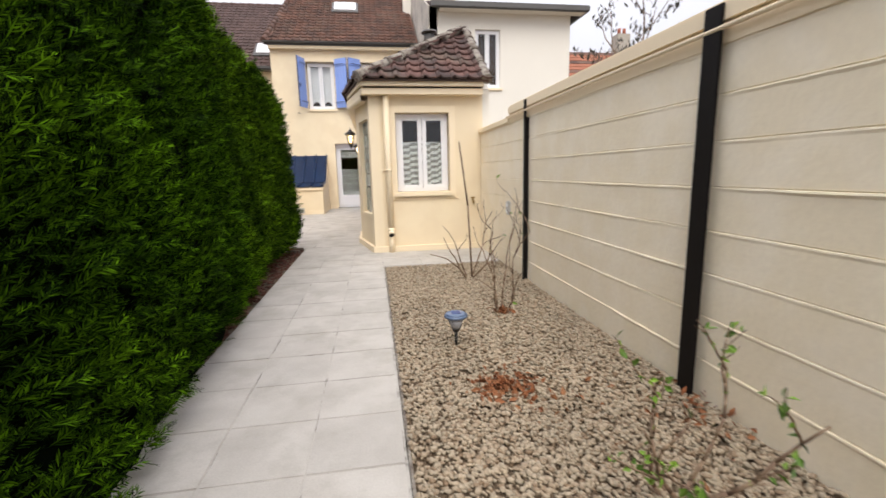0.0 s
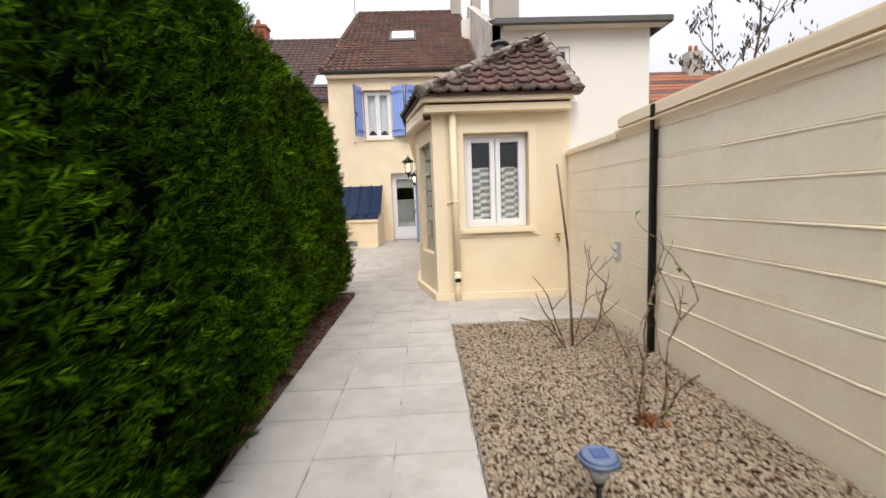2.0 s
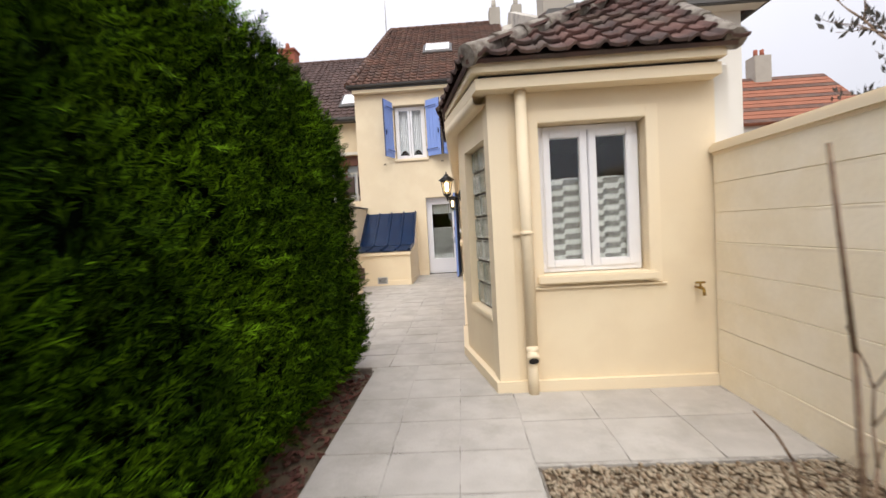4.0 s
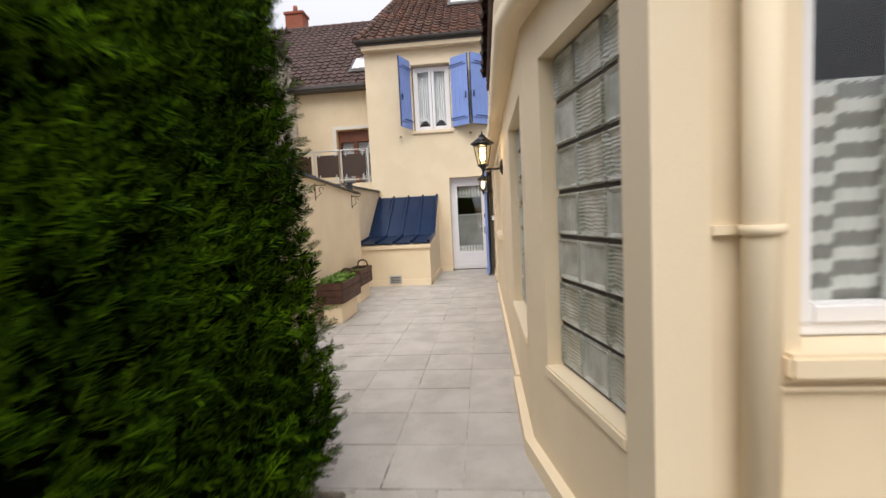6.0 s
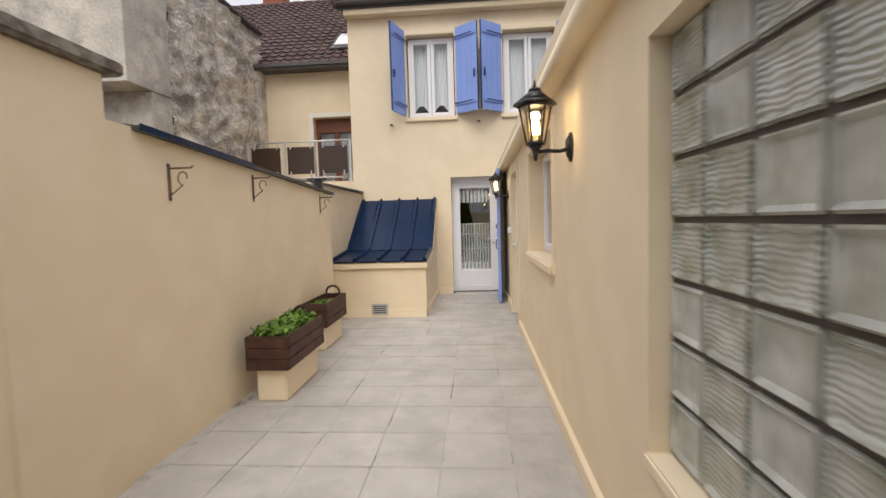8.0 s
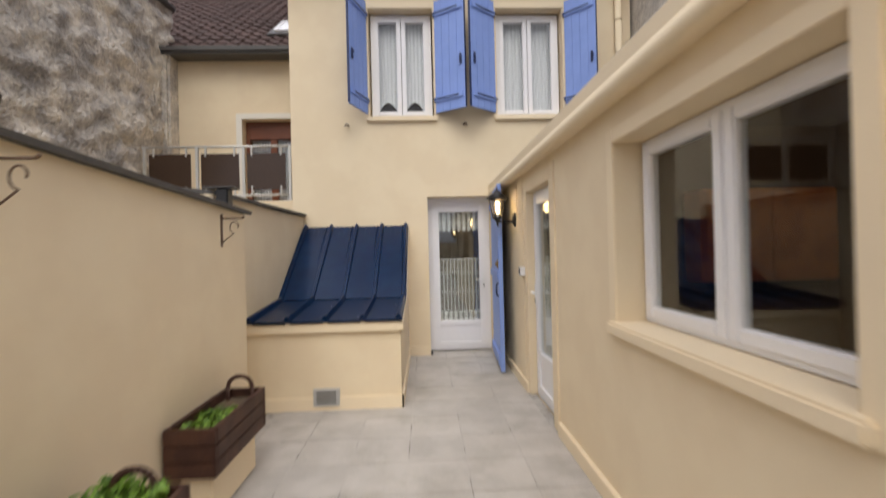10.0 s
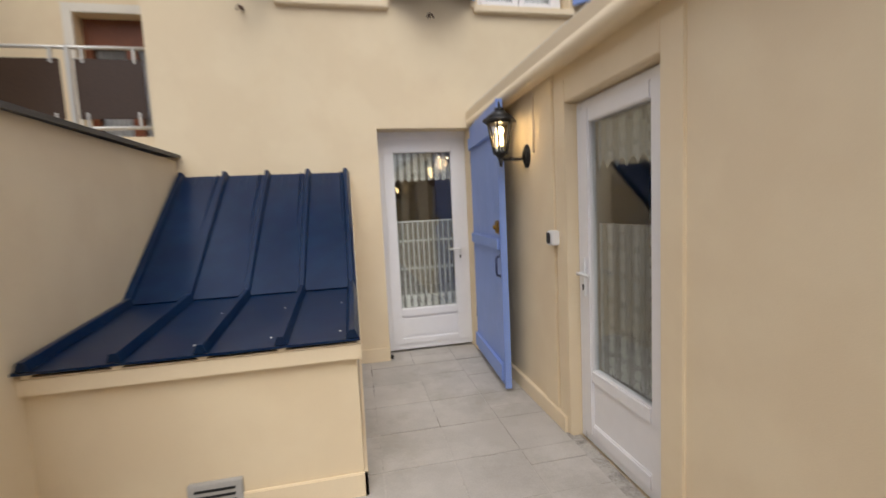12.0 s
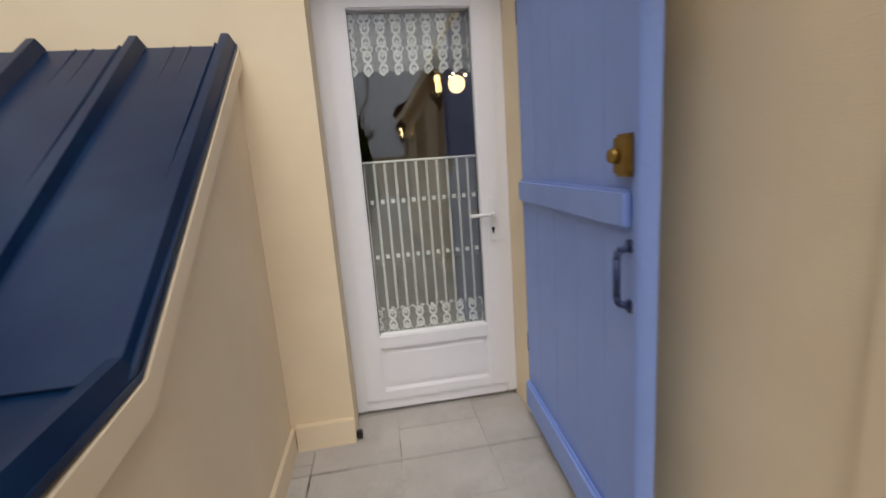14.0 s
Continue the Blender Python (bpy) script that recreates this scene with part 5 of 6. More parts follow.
# ceiling lamps of the dim rooms
def room_lamp(x, y, z, power):
    ob = empty("ceiling_lamp", "small lit ceiling lamp with warm bulbs indoors", "ceiling lamp", at=(x, y, z))
    bm = bmesh.new()
    rod(bm, (x, y, z - 0.02), (x, y, z + 0.12), 0.02)
    part("stem", bm, BRASS, ob)
    for k in range(3):
        a = 2.1 * k
        p = Vector((x + 0.11 * math.cos(a), y + 0.11 * math.sin(a), z - 0.03))
        bm = bmesh.new()
        tube(bm, [(x, y, z), p], 0.006, 6)
        part("arm", bm, BRASS, ob)
        bm = bmesh.new()
        bmesh.ops.create_icosphere(bm, subdivisions=2, radius=0.014, matrix=Matrix.Translation(p - Vector((0, 0, 0.02))))
        part("bulb", bm, BULB, ob, "glowing warm bulb")
    lp = new("lamp_light", bpy.data.lights.new("lamp_light", "POINT"))
    lp.data.energy, lp.data.color, lp.data.shadow_soft_size = power, (1.0, 0.66, 0.36), 0.1
    lp.parent = ob
    lp.location = (0, 0, -0.15)


room_lamp(1.2, 10.9, 2.13, 2.2)
room_lamp(0.35, 18.6, 2.35, 1.0)
bm = bmesh.new()
rod(bm, (0.35, 18.6, 2.46), (0.35, 18.6, 2.63), 0.008)
thing("lamp_rod", bm, BRASS, "thin brass rod of the hall lamp", "lamp rod")
# cupboard shape is added; its orange colour stands in for warm indoor glow
cup = empty("glow_cupboard", "orange cupboard shape added in place of the room's warm glow", "cupboard", at=(1.2, 12.1, 1.15))
ORANGE_GLOW = mat("orange_glow_colour", (0.50, 0.15, 0.03), 0.4, 0.2, 3, 60, 0.1, tint=(0.38, 0.10, 0.02))
bm = bmesh.new()
box(bm, (0.8, 12.0, 1.2), (1.7, 12.198, 1.8), 0.01)
part("body", bm, ORANGE_GLOW, cup)
for xa in (0.815, 1.255):
    bm = bmesh.new()
    box(bm, (xa, 11.98, 1.215), (xa + 0.43, 12.0, 1.785), 0.006)
    part("door", bm, ORANGE_GLOW, cup)
bm = bmesh.new()
box(bm, (1.0, 10.1, 0.0), (1.5, 10.6, 0.45), 0.05)
box(bm, (1.32, 10.1, 0.45), (1.5, 10.6, 1.35), 0.06)
thing("armchair", bm, NAVYCLOTH, "dark blue high-backed chair inside the room", "chair")
bm = bmesh.new()
box(bm, (1.0, 10.85, 0.0), (1.5, 11.35, 0.45), 0.05)
box(bm, (1.32, 10.85, 0.45), (1.5, 11.35, 1.35), 0.06)
thing("armchair", bm, NAVYCLOTH, "dark blue high-backed chair inside the room", "chair")


# ---- neighbours ----
def rubble(parent, x, y0, y1, z0, z1, material, seed, bulge=0.03, name="rubble_face"):
    """An uneven old masonry face in the plane x, towards +x."""
    bm = bmesh.new()
    ny, nz = int((y1 - y0) / 0.06), int((z1 - z0) / 0.06)
    g = [[bm.verts.new((x + bulge * noise.noise((y0 + i * (y1 - y0) / ny, (z0 + j * (z1 - z0) / nz) * 1.6, seed)) + bulge * 0.9 * noise.noise(((y0 + i * (y1 - y0) / ny) * 4.5, (z0 + j * (z1 - z0) / nz) * 6.5, seed)), y0 + i * (y1 - y0) / ny, z0 + j * (z1 - z0) / nz)) for j in range(nz + 1)] for i in range(ny + 1)]
    for i in range(ny):
        for j in range(nz):
            bm.faces.new((g[i][j], g[i + 1][j], g[i + 1][j + 1], g[i][j + 1])).smooth = True
    return part(name, bm, material, parent)


NLX = -5.3
barn = empty("old_gable_building", "old rubble stone building with a weathered mortar face", "building", kind="structure")
bm = bmesh.new()
box(bm, (NLX - 3, 13.9, -0.1), (NLX - 0.06, 17.0, 5.72))
part("wall", bm, STONE_OLD, barn)
rubble(barn, NLX, 13.9, 17.02, 0, 5.74, STONE_OLD, 2.0, 0.10)
bm = bmesh.new()
box(bm, (NLX - 0.3, 16.72, -0.1), (NLX + 0.10, 17.05, 4.9), 0.04)
part("quoin_pier", bm, STONE_OLD, barn)
bm = bmesh.new()
box(bm, (NLX - 3, 13.0, 3.45), (NLX + 0.03, 13.9, 6.3), 0.01)
box(bm, (NLX - 3, 13.45, -0.1), (NLX + 0.02, 13.9, 3.45), 0.01)
part("rendered_wall", bm, STONE_GREY, barn, "smooth grey cement render")
bm = bmesh.new()
box(bm, (NLX - 3.1, 13.85, 5.72), (NLX + 0.08, 17.05, 5.80), 0.02)
part("verge", bm, ZINC, barn)

nl = empty("neighbour_house", "cream neighbouring house with a dark tiled roof and a balcony", "house", kind="structure")
NY = 17.0
bm = bmesh.new()
ndx0, ndx1 = -4.12, -3.15
nm = wall_frame((NLX - 3.2, NY), (HL, NY))
off = NLX - 3.2
pierced(bm, (off, NY), (HL, NY), -0.1, 4.88, 0.3, [(ndx0 - off, ndx1 - off, 2.3, 3.82)])
part("wall", bm, CREAM, nl)
bm = bmesh.new()
box(bm, (ndx0 - 0.1, NY - 0.02, 2.3), (ndx0, NY + 0.003, 3.92), 0.004)
box(bm, (ndx0, NY - 0.02, 3.82), (ndx1 + 0.1, NY + 0.003, 3.92), 0.004)
part("door_surround", bm, PALE_RENDER, nl)
bm = bmesh.new()
ring_frame(bm, nm, ndx0 - off, ndx1 - off, 2.3, 3.82, 0.07, 0.16, 0.24)
box(bm, (ndx0 - off + 0.07, 0.15, 3.5), (ndx1 - off - 0.07, 0.22, 3.75), 0.01, nm)
box(bm, ((ndx0 + ndx1) / 2 - off - 0.06, 0.16, 2.37), ((ndx0 + ndx1) / 2 - off + 0.06, 0.22, 3.5), 0.01, nm)
bd = part("balcony_door", bm, DOORWOOD, nl, "varnished mahogany glazed balcony door")
bm = bmesh.new()
box(bm, (ndx0 - off + 0.07, 0.2, 2.37), (ndx1 - off - 0.07, 0.206, 3.5), 0, nm)
part("pane", bm, GLASS, bd)
curtain("net_curtain", nm, ndx0 - off + 0.07, ndx1 - off - 0.07, 2.37, 3.5, 0.27, VOILE, "pale voile curtain behind the balcony door", 0.01)
# backing sheet whose dark colour gives the unlit look of the room
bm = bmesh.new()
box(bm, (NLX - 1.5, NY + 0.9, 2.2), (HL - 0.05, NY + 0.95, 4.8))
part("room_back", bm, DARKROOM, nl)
bm = bmesh.new()
box(bm, (NLX + 0.02, 15.95, 2.08), (HL - 0.003, NY - 0.003, 2.26), 0.01)
part("balcony_slab", bm, CREAM_TRIM, nl)
nsl = Vector((0, 4.2, 3.42))
bm = bmesh.new()
hull_face(bm, [(off, NY - 0.22, 4.95), (HL - 0.01, NY - 0.22, 4.95), (HL - 0.01, NY + 3.98, 8.37), (off, NY + 3.98, 8.37)], 0.08)
nroof = part("roof", bm, TILE_DARK, nl, "dark brown tiled roof")
TILE_ME_DARK = tile_mesh(TILE_DARK, 0.22, 0.26)
tiled(nl, (off, NY - 0.22, 4.95), (1, 0, 0), nsl, [(0, 0), (HL - 0.12 - off, 0), (HL - 0.12 - off, nsl.length), (0, nsl.length)], TILE_ME_DARK, 0.22, 0.26, True)
ridge_tiles(nl, (off, NY + 3.98, 8.42), (HL - 0.05, NY + 3.98, 8.42), TILE_DARK, 0.35, 0.08)
bm = bmesh.new()
box(bm, (off, NY - 0.34, 4.86), (HL - 0.003, NY - 0.22, 4.97), 0.03)
box(bm, (off, NY - 0.3, 4.84), (HL - 0.003, NY + 0.003, 4.90))
part("gutter", bm, ZINC, nl)
roof_window(nl, Vector((-3.35, NY - 0.22, 4.95)) + nsl.normalized() * 1.25, nsl, 0.66, 0.75)
bm = bmesh.new()
box(bm, (-7.33, 21.55, 7.6), (-6.63, 22.1, 9.35), 0.02)
ch = part("chimney", bm, BRICK, nl, "red brick chimney")
bm = bmesh.new()
box(bm, (-7.37, 21.5, 9.22), (-6.59, 22.15, 9.33), 0.02)
rod(bm, (-7.0, 21.8, 9.35), (-7.0, 21.8, 9.62), 0.1, 0.08, 10)
part("cap", bm, BRICK, ch)

rail = empty("balcony_railing", "pale metal balcony railing with brown smoked panels", "railing", at=(-4, 16.05, 2.26))
for x in (-5.2, -4.42, -3.72, -3.02):
    bm = bmesh.new()
    box(bm, (x - 0.02, 16.03, 2.2), (x + 0.02, 16.07, 3.13), 0.004)
    part("post", bm, GALV, rail)
for z in (2.36, 3.11):
    bm = bmesh.new()
    rod(bm, (-5.24, 16.05, z), (-2.79, 16.05, z), 0.018)
    part("rail", bm, GALV, rail)
for a, b in ((-5.12, -4.5), (-4.35, -3.78), (-3.66, -3.08), (-2.98, -2.80)):
    bm = bmesh.new()
    box(bm, (a, 16.02, 2.44), (b, 16.03, 3.0), 0.003)
    pn = part("panel", bm, SMOKED, rail, "brown smoked panel")
    for x in (a + 0.07, b - 0.07):
        for z in (2.36, 2.96):
            bm = bmesh.new()
            box(bm, (x - 0.012, 16.012, z), (x + 0.012, 16.045, z + 0.14), 0.003)
            part("clip", bm, GALV, pn)
bm = bmesh.new()
box(bm, (-2.56, 12.68, 1.80), (-2.47, 12.77, 1.965), 0.008)
fl_ = thing("chimney_vent", bm, BLACK, "small black flue terminal on the boundary wall", "flue")
bm = bmesh.new()
box(bm, (-2.66, 12.66, 1.965), (-2.42, 12.80, 1.98), 0.006)
part("cap", bm, ZINC, fl_)

nr = empty("tall_neighbour_house", "tall pale rendered neighbouring house with grey stone side wall", "house", kind="structure")
RX = 2.04
bm = bmesh.new()
pierced(bm, (RX + 0.03, 12.8), (6.25, 12.8), -0.1, 5.72, 0.3, [(3.38 - RX - 0.03, 4.12 - RX - 0.03, 3.55, 5.15)])
pierced(bm, (6.24, 13.1), (6.24, 21.0), -0.1, 5.72, 0.3)
part("wall", bm, PALE_RENDER, nr)
nrm = wall_frame((RX + 0.03, 12.8), (6.25, 12.8))
window(nr, nrm, 3.38 - RX - 0.03, 4.12 - RX - 0.03, 3.55, 5.15, 0.08, "white upstairs window of the tall house")
bm = bmesh.new()
box(bm, (3.2, 13.3, 3.2), (4.4, 13.35, 5.4))
part("room_back", bm, DARKROOM, nr)
bm = bmesh.new()
v = [(RX, 12.8, -0.1), (RX, 21.6, -0.1), (RX, 21.6, 6.9), (RX, 18.2, 8.5), (RX, 12.8, 5.72)]
hull_face(bm, v[::-1], 0.25)
part("side_wall", bm, STONE_GREY, nr, "stained grey cement side wall")
bm = bmesh.new()
hull_face(bm, [(RX + 0.05, 12.42, 5.72), (6.62, 12.42, 5.72), (5.6, 18.3, 7.8), (RX + 0.05, 18.3, 7.8)], 0.1)
hull_face(bm, [(6.62, 12.42, 5.72), (6.62, 21.5, 5.72), (5.6, 18.3, 7.8)], 0.1)
part("roof", bm, TILE_DARK, nr, "dark tiled roof")
bm = bmesh.new()
box(bm, (RX + 0.03, 12.38, 5.58), (6.66, 12.5, 5.74), 0.02)
box(bm, (6.56, 12.38, 5.58), (6.66, 21, 5.74), 0.02)
part("gutter", bm, ZINC, nr)
bm = bmesh.new()
box(bm, (RX + 0.3, 12.5, 5.58), (6.6, 12.81, 5.62))
part("soffit", bm, PALE_RENDER, nr)
for (x0_, x1_, y0_, y1_, z0_, z1_) in ((2.25, 2.97, 13.6, 14.4, 5.9, 8.1), (1.58, 2.0, 20.3, 20.8, 8.9, 9.75), (2.45, 2.84, 20.3, 20.8, 7.5, 9.8)):
    bm = bmesh.new()
    box(bm, (x0_, y0_, z0_), (x1_, y1_, z1_), 0.02)
    c_ = part("chimney", bm, CHIMNEY, nr, "grey-beige rendered chimney")
    bm = bmesh.new()
    rod(bm, ((x0_ + x1_) / 2, (y0_ + y1_) / 2, z1_), ((x0_ + x1_) / 2, (y0_ + y1_) / 2, z1_ + 0.35), 0.1, 0.08, 10)
    part("pot", bm, CHIMNEY, c_)
bm = bmesh.new()
hull_face(bm, [(1.74, 17.5, 6.2), (2.5, 17.5, 6.2), (2.5, 17.5, 7.4), (2.35, 17.5, 7.85), (1.74, 17.5, 7.75)], 0.3)
part("party_wall_shoulder", bm, PALE_RENDER, nr, "pale rendered party wall stub")
# small flue on the extension roof
flue = empty("roof_flue", "clay chimney pot with a dark cowl on the extension roof", "chimney", at=(1.3, 7.9, 3.0))
bm = bmesh.new()
rod(bm, (1.18, 8.0, 2.7), (1.18, 8.0, 3.36), 0.09, 0.08, 12)
part("clay_pot", bm, BRICK, flue)
bm = bmesh.new()
box(bm, (1.26, 7.86, 2.7), (1.54, 8.14, 3.42), 0.02)
part("stack", bm, CHIMNEY, flue)
bm = bmesh.new()
rod(bm, (1.40, 8.0, 3.42), (1.40, 8.0, 3.58), 0.1, 0.1, 12)
rod(bm, (1.40, 8.0, 3.58), (1.40, 8.0, 3.62), 0.15, 0.12, 12)
part("cowl", bm, ZINC, flue, "dark metal cowl")

# distant house beyond the wall
fh = empty("distant_house", "distant house with red and brown tiled roof beyond the wall", "house", kind="structure")
bm = bmesh.new()
box(bm, (12.5, 25, -0.1), (20, 31, 5.6))
part("wall", bm, PALE_RENDER, fh)
bm = bmesh.new()
hull_face(bm, [(12.2, 24.7, 5.5), (20.3, 24.7, 5.5), (20.3, 28, 8.6), (12.2, 28, 8.6)], 0.15)
hull_face(bm, [(20.3, 31.3, 5.5), (12.2, 31.3, 5.5), (12.2, 28, 8.6), (20.3, 28, 8.6)], 0.15)
part("roof", bm, TILE_RED, fh)
for k in range(13):
    v_ = k / 13
    bm = bmesh.new()
    y_, z_ = 24.7 + 3.3 * v_, 5.5 + 3.1 * v_
    hull_face(bm, [(12.2, y_, z_ + 0.03), (20.3, y_, z_ + 0.03), (20.3, y_ + 0.25, z_ + 0.245), (12.2, y_ + 0.25, z_ + 0.245)], 0.03)
    part("tile_course", bm, TILE_RED if k % 3 else TILE_FAR, fh)
bm = bmesh.new()
box(bm, (16.4, 27.6, 8.0), (17.3, 28.4, 9.7), 0.03)
fc = part("chimney", bm, CHIMNEY, fh)
bm = bmesh.new()
rod(bm, (16.7, 28, 9.7), (16.7, 28, 10.1), 0.12, 0.1, 8)
rod(bm, (17.05, 28, 9.7), (17.05, 28, 10.1), 0.12, 0.1, 8)
part("pot", bm, BRICK, fc)


# ---- planters ----
def planter(x0, x1, y0, y1, full, label):
    ob = empty("planter", label, "planter", "planters along the boundary wall", at=((x0 + x1) / 2, (y0 + y1) / 2, 0))
    bm = bmesh.new()
    box(bm, (x0 + 0.05, y0 + 0.06, 0.0), (x1 - 0.05, y1 - 0.06, 0.262), 0.012)
    part("pedestal", bm, CREAM_TRIM, ob, "cream rendered block")
    zb, zt = 0.262, 0.53
    for k in range(3):
        za, zc = zb + k * (zt - zb) / 3 + 0.002, zb + (k + 1) * (zt - zb) / 3 - 0.002
        for a, b in (((x0, y0, za), (x1, y0 + 0.028, zc)), ((x0, y1 - 0.028, za), (x1, y1, zc)), ((x0, y0 + 0.028, za), (x0 + 0.028, y1 - 0.028, zc)), ((x1 - 0.028, y0 + 0.028, za), (x1, y1 - 0.028, zc))):
            bm = bmesh.new()
            box(bm, a, b, 0.004)
            part("plank", bm, WOOD, ob)
    bm = bmesh.new()
    box(bm, (x0 + 0.028, y0 + 0.028, zb), (x1 - 0.028, y1 - 0.028, zt - 0.06))
    part("soil", bm, SOIL, ob)
    yc = y1 - 0.08
    xm = (x0 + x1) / 2
    bm = bmesh.new()
    tube(bm, [(xm - 0.08, yc, zt - 0.12)] + [(xm - 0.08 * math.cos(math.pi * k / 10), yc, zt + 0.03 + 0.07 * math.sin(math.pi * k / 10)) for k in range(11)] + [(xm + 0.08, yc, zt - 0.12)], 0.014, 8)
    part("handle", bm, WOOD, ob, "bent wooden handle")
    rnd = random.Random(int(y0 * 100))
    verts, faces = [], []
    n = 1500 if full else 260
    for _ in range(n):
        px, py = rnd.uniform(x0 + 0.04, x1 - 0.04), rnd.uniform(y0 + 0.04, y1 - (0.05 if full else 0.3))
        hz = zt - 0.04 + (rnd.uniform(0.0, 0.13) if full else rnd.uniform(-0.03, 0.03)) * (0.7 + 0.5 * noise.noise((px * 6, py * 6, 1)))
        m = pose(px, py, hz, rnd.uniform(-55, 55), rnd.uniform(-55, 55), rnd.uniform(0, 360))
        s_ = rnd.uniform(0.012, 0.022)
        for k in range(3):
            r_ = m @ pose(0, 0, 0, 0, 0, (k - 1) * 62)
            base = len(verts)
            verts += [tuple(r_ @ Vector(p)) for p in ((0, 0, 0), (0.5 * s_, s_ * 0.8, 0.002), (0.15 * s_, s_ * 1.5, -0.003), (-0.15 * s_, s_ * 1.5, -0.003), (-0.5 * s_, s_ * 0.8, 0.002))]
            faces.append([base + q for q in range(5)])
    me = bpy.data.meshes.new("herbs")
    me.from_pydata(verts, [], faces)
    me.materials.append(LEAF)
    hb = new("herb_leaves", me)
    hb.parent = ob
    hb.location = -ob.location
    tagged(hb, "bright green herb leaves", kind="stuff")


planter(-2.29, -1.95, 10.33, 11.12, True, "red-brown wooden planter full of green herbs on a cream block")
planter(-2.385, -2.11, 11.66, 12.38, False, "red-brown wooden planter with sparse herbs on a cream block")


# ---- things in the gravel ----
def solar_lamp(x, y):
    ob = empty("solar_lamp", "small stake solar garden lamp in the gravel", "garden lamp", at=(x, y, 0))
    bm = bmesh.new()
    rod(bm, (x, y, -0.05), (x, y, 0.11), 0.011)
    rod(bm, (x, y, 0.10), (x, y, 0.125), 0.02, 0.03, 12)
    part("stake", bm, BLACK, ob)
    bm = bmesh.new()
    rod(bm, (x, y, 0.125), (x, y, 0.205), 0.03, 0.062, 14)
    part("diffuser", bm, mat("clear_plastic_diffuser", (0.45, 0.47, 0.52), 0.2, 0.1, 3, 40, 0), ob, "clear plastic diffuser")
    bm = bmesh.new()
    rod(bm, (x, y, 0.205), (x, y, 0.222), 0.082, 0.078, 16)
    rod(bm, (x, y, 0.222), (x, y, 0.232), 0.075, 0.06, 16)
    part("cap", bm, mat("blue_grey_plastic", (0.12, 0.17, 0.27), 0.35, 0.1, 3, 40, 0), ob)
    bm = bmesh.new()
    box(bm, (x - 0.03, y - 0.03, 0.2325), (x + 0.03, y + 0.03, 0.236), 0.001)
    part("solar_cell", bm, SOLARBLUE, ob)


solar_lamp(0.79, 2.655)


def stems(name, x, y, label, seed, n, height, spread, lean=(0, 0), leaves=None, thick=0.008, branch=2, stake=None):
    """A leafless shrub: wavy tapering stems from one crown, with side twigs."""
    rnd = random.Random(seed)
    ob = empty(name, label, "shrub", at=(x, y, 0))
    leafv, leaff = [], []

    def grow(bm, p, d, ln, r, depth):
        pts = [p.copy()]
        q = p.copy()
        k = 6
        for i in range(k):
            d = (d + Vector((rnd.gauss(0, 0.16), rnd.gauss(0, 0.16), rnd.gauss(0.03, 0.1)))).normalized()
            q = q + d * (ln / k)
            pts.append(q.copy())
            if depth and i > 1 and rnd.random() < 0.5:
                side = (d + Vector((rnd.gauss(0, 0.7), rnd.gauss(0, 0.7), rnd.uniform(-0.1, 0.6)))).normalized()
                grow(bm, q.copy(), side, ln * rnd.uniform(0.25, 0.5), r * 0.55, depth - 1)
            if leaves and rnd.random() < leaves:
                m = Matrix.Translation(q) @ pose(0, 0, 0, rnd.uniform(-90, 90), rnd.uniform(-60, 60), rnd.uniform(0, 360))
                s_ = rnd.uniform(0.014, 0.03)
                b0 = len(leafv)
                leafv.extend(tuple(m @ Vector(c)) for c in ((0, 0, 0), (0.5 * s_, s_ * 0.8, 0.004), (0, s_ * 1.7, -0.004), (-0.5 * s_, s_ * 0.8, 0.004)))
                leaff.append([b0, b0 + 1, b0 + 2, b0 + 3])
        tube(bm, pts, r, 6, r * 0.4)

    for s_ in range(n):
        a = 2 * math.pi * (s_ + rnd.random() * 0.6) / n
        d = Vector((math.cos(a) * spread + lean[0], math.sin(a) * spread + lean[1], 1)).normalized()
        bm = bmesh.new()
        grow(bm, Vector((x + 0.03 * math.cos(a), y + 0.03 * math.sin(a), -0.03)), d, height * rnd.uniform(0.65, 1.0), thick, branch)
        part("stem", bm, TWIG, ob)
    if leafv:
        me = bpy.data.meshes.new("leaves")
        me.from_pydata(leafv, [], leaff)
        me.materials.append(LEAF)
        lf = new("leaves", me)
        lf.parent = ob
        lf.location = -ob.location
        tagged(lf, "few small green leaves", kind="stuff")
    if stake:
        bm = bmesh.new()
        tube(bm, [(x + 0.04, y, -0.05), (x + 0.0, y, 0.8), stake], 0.011, 6, 0.008)
        part("cane", bm, TWIG, ob, "tall thin support cane")
    return ob


stems("rose_bush", 1.29, 1.13, "bare rose shrub with a few green leaves in the gravel", 11, 5, 0.62, 0.6, (0.0, 0.05), 0.4, 0.01)
stems("rose_bush", 1.29, 3.25, "bare rose shrub with brown stems in the gravel", 5, 5, 0.85, 0.35, (0.08, 0), 0.05, 0.008)
stems("rose_bush", 1.29, 4.52, "bare rose shrub tied to a tall cane in the gravel", 23, 5, 0.85, 0.6, (0, 0), None, 0.009, 2, (1.2, 4.5, 1.48))


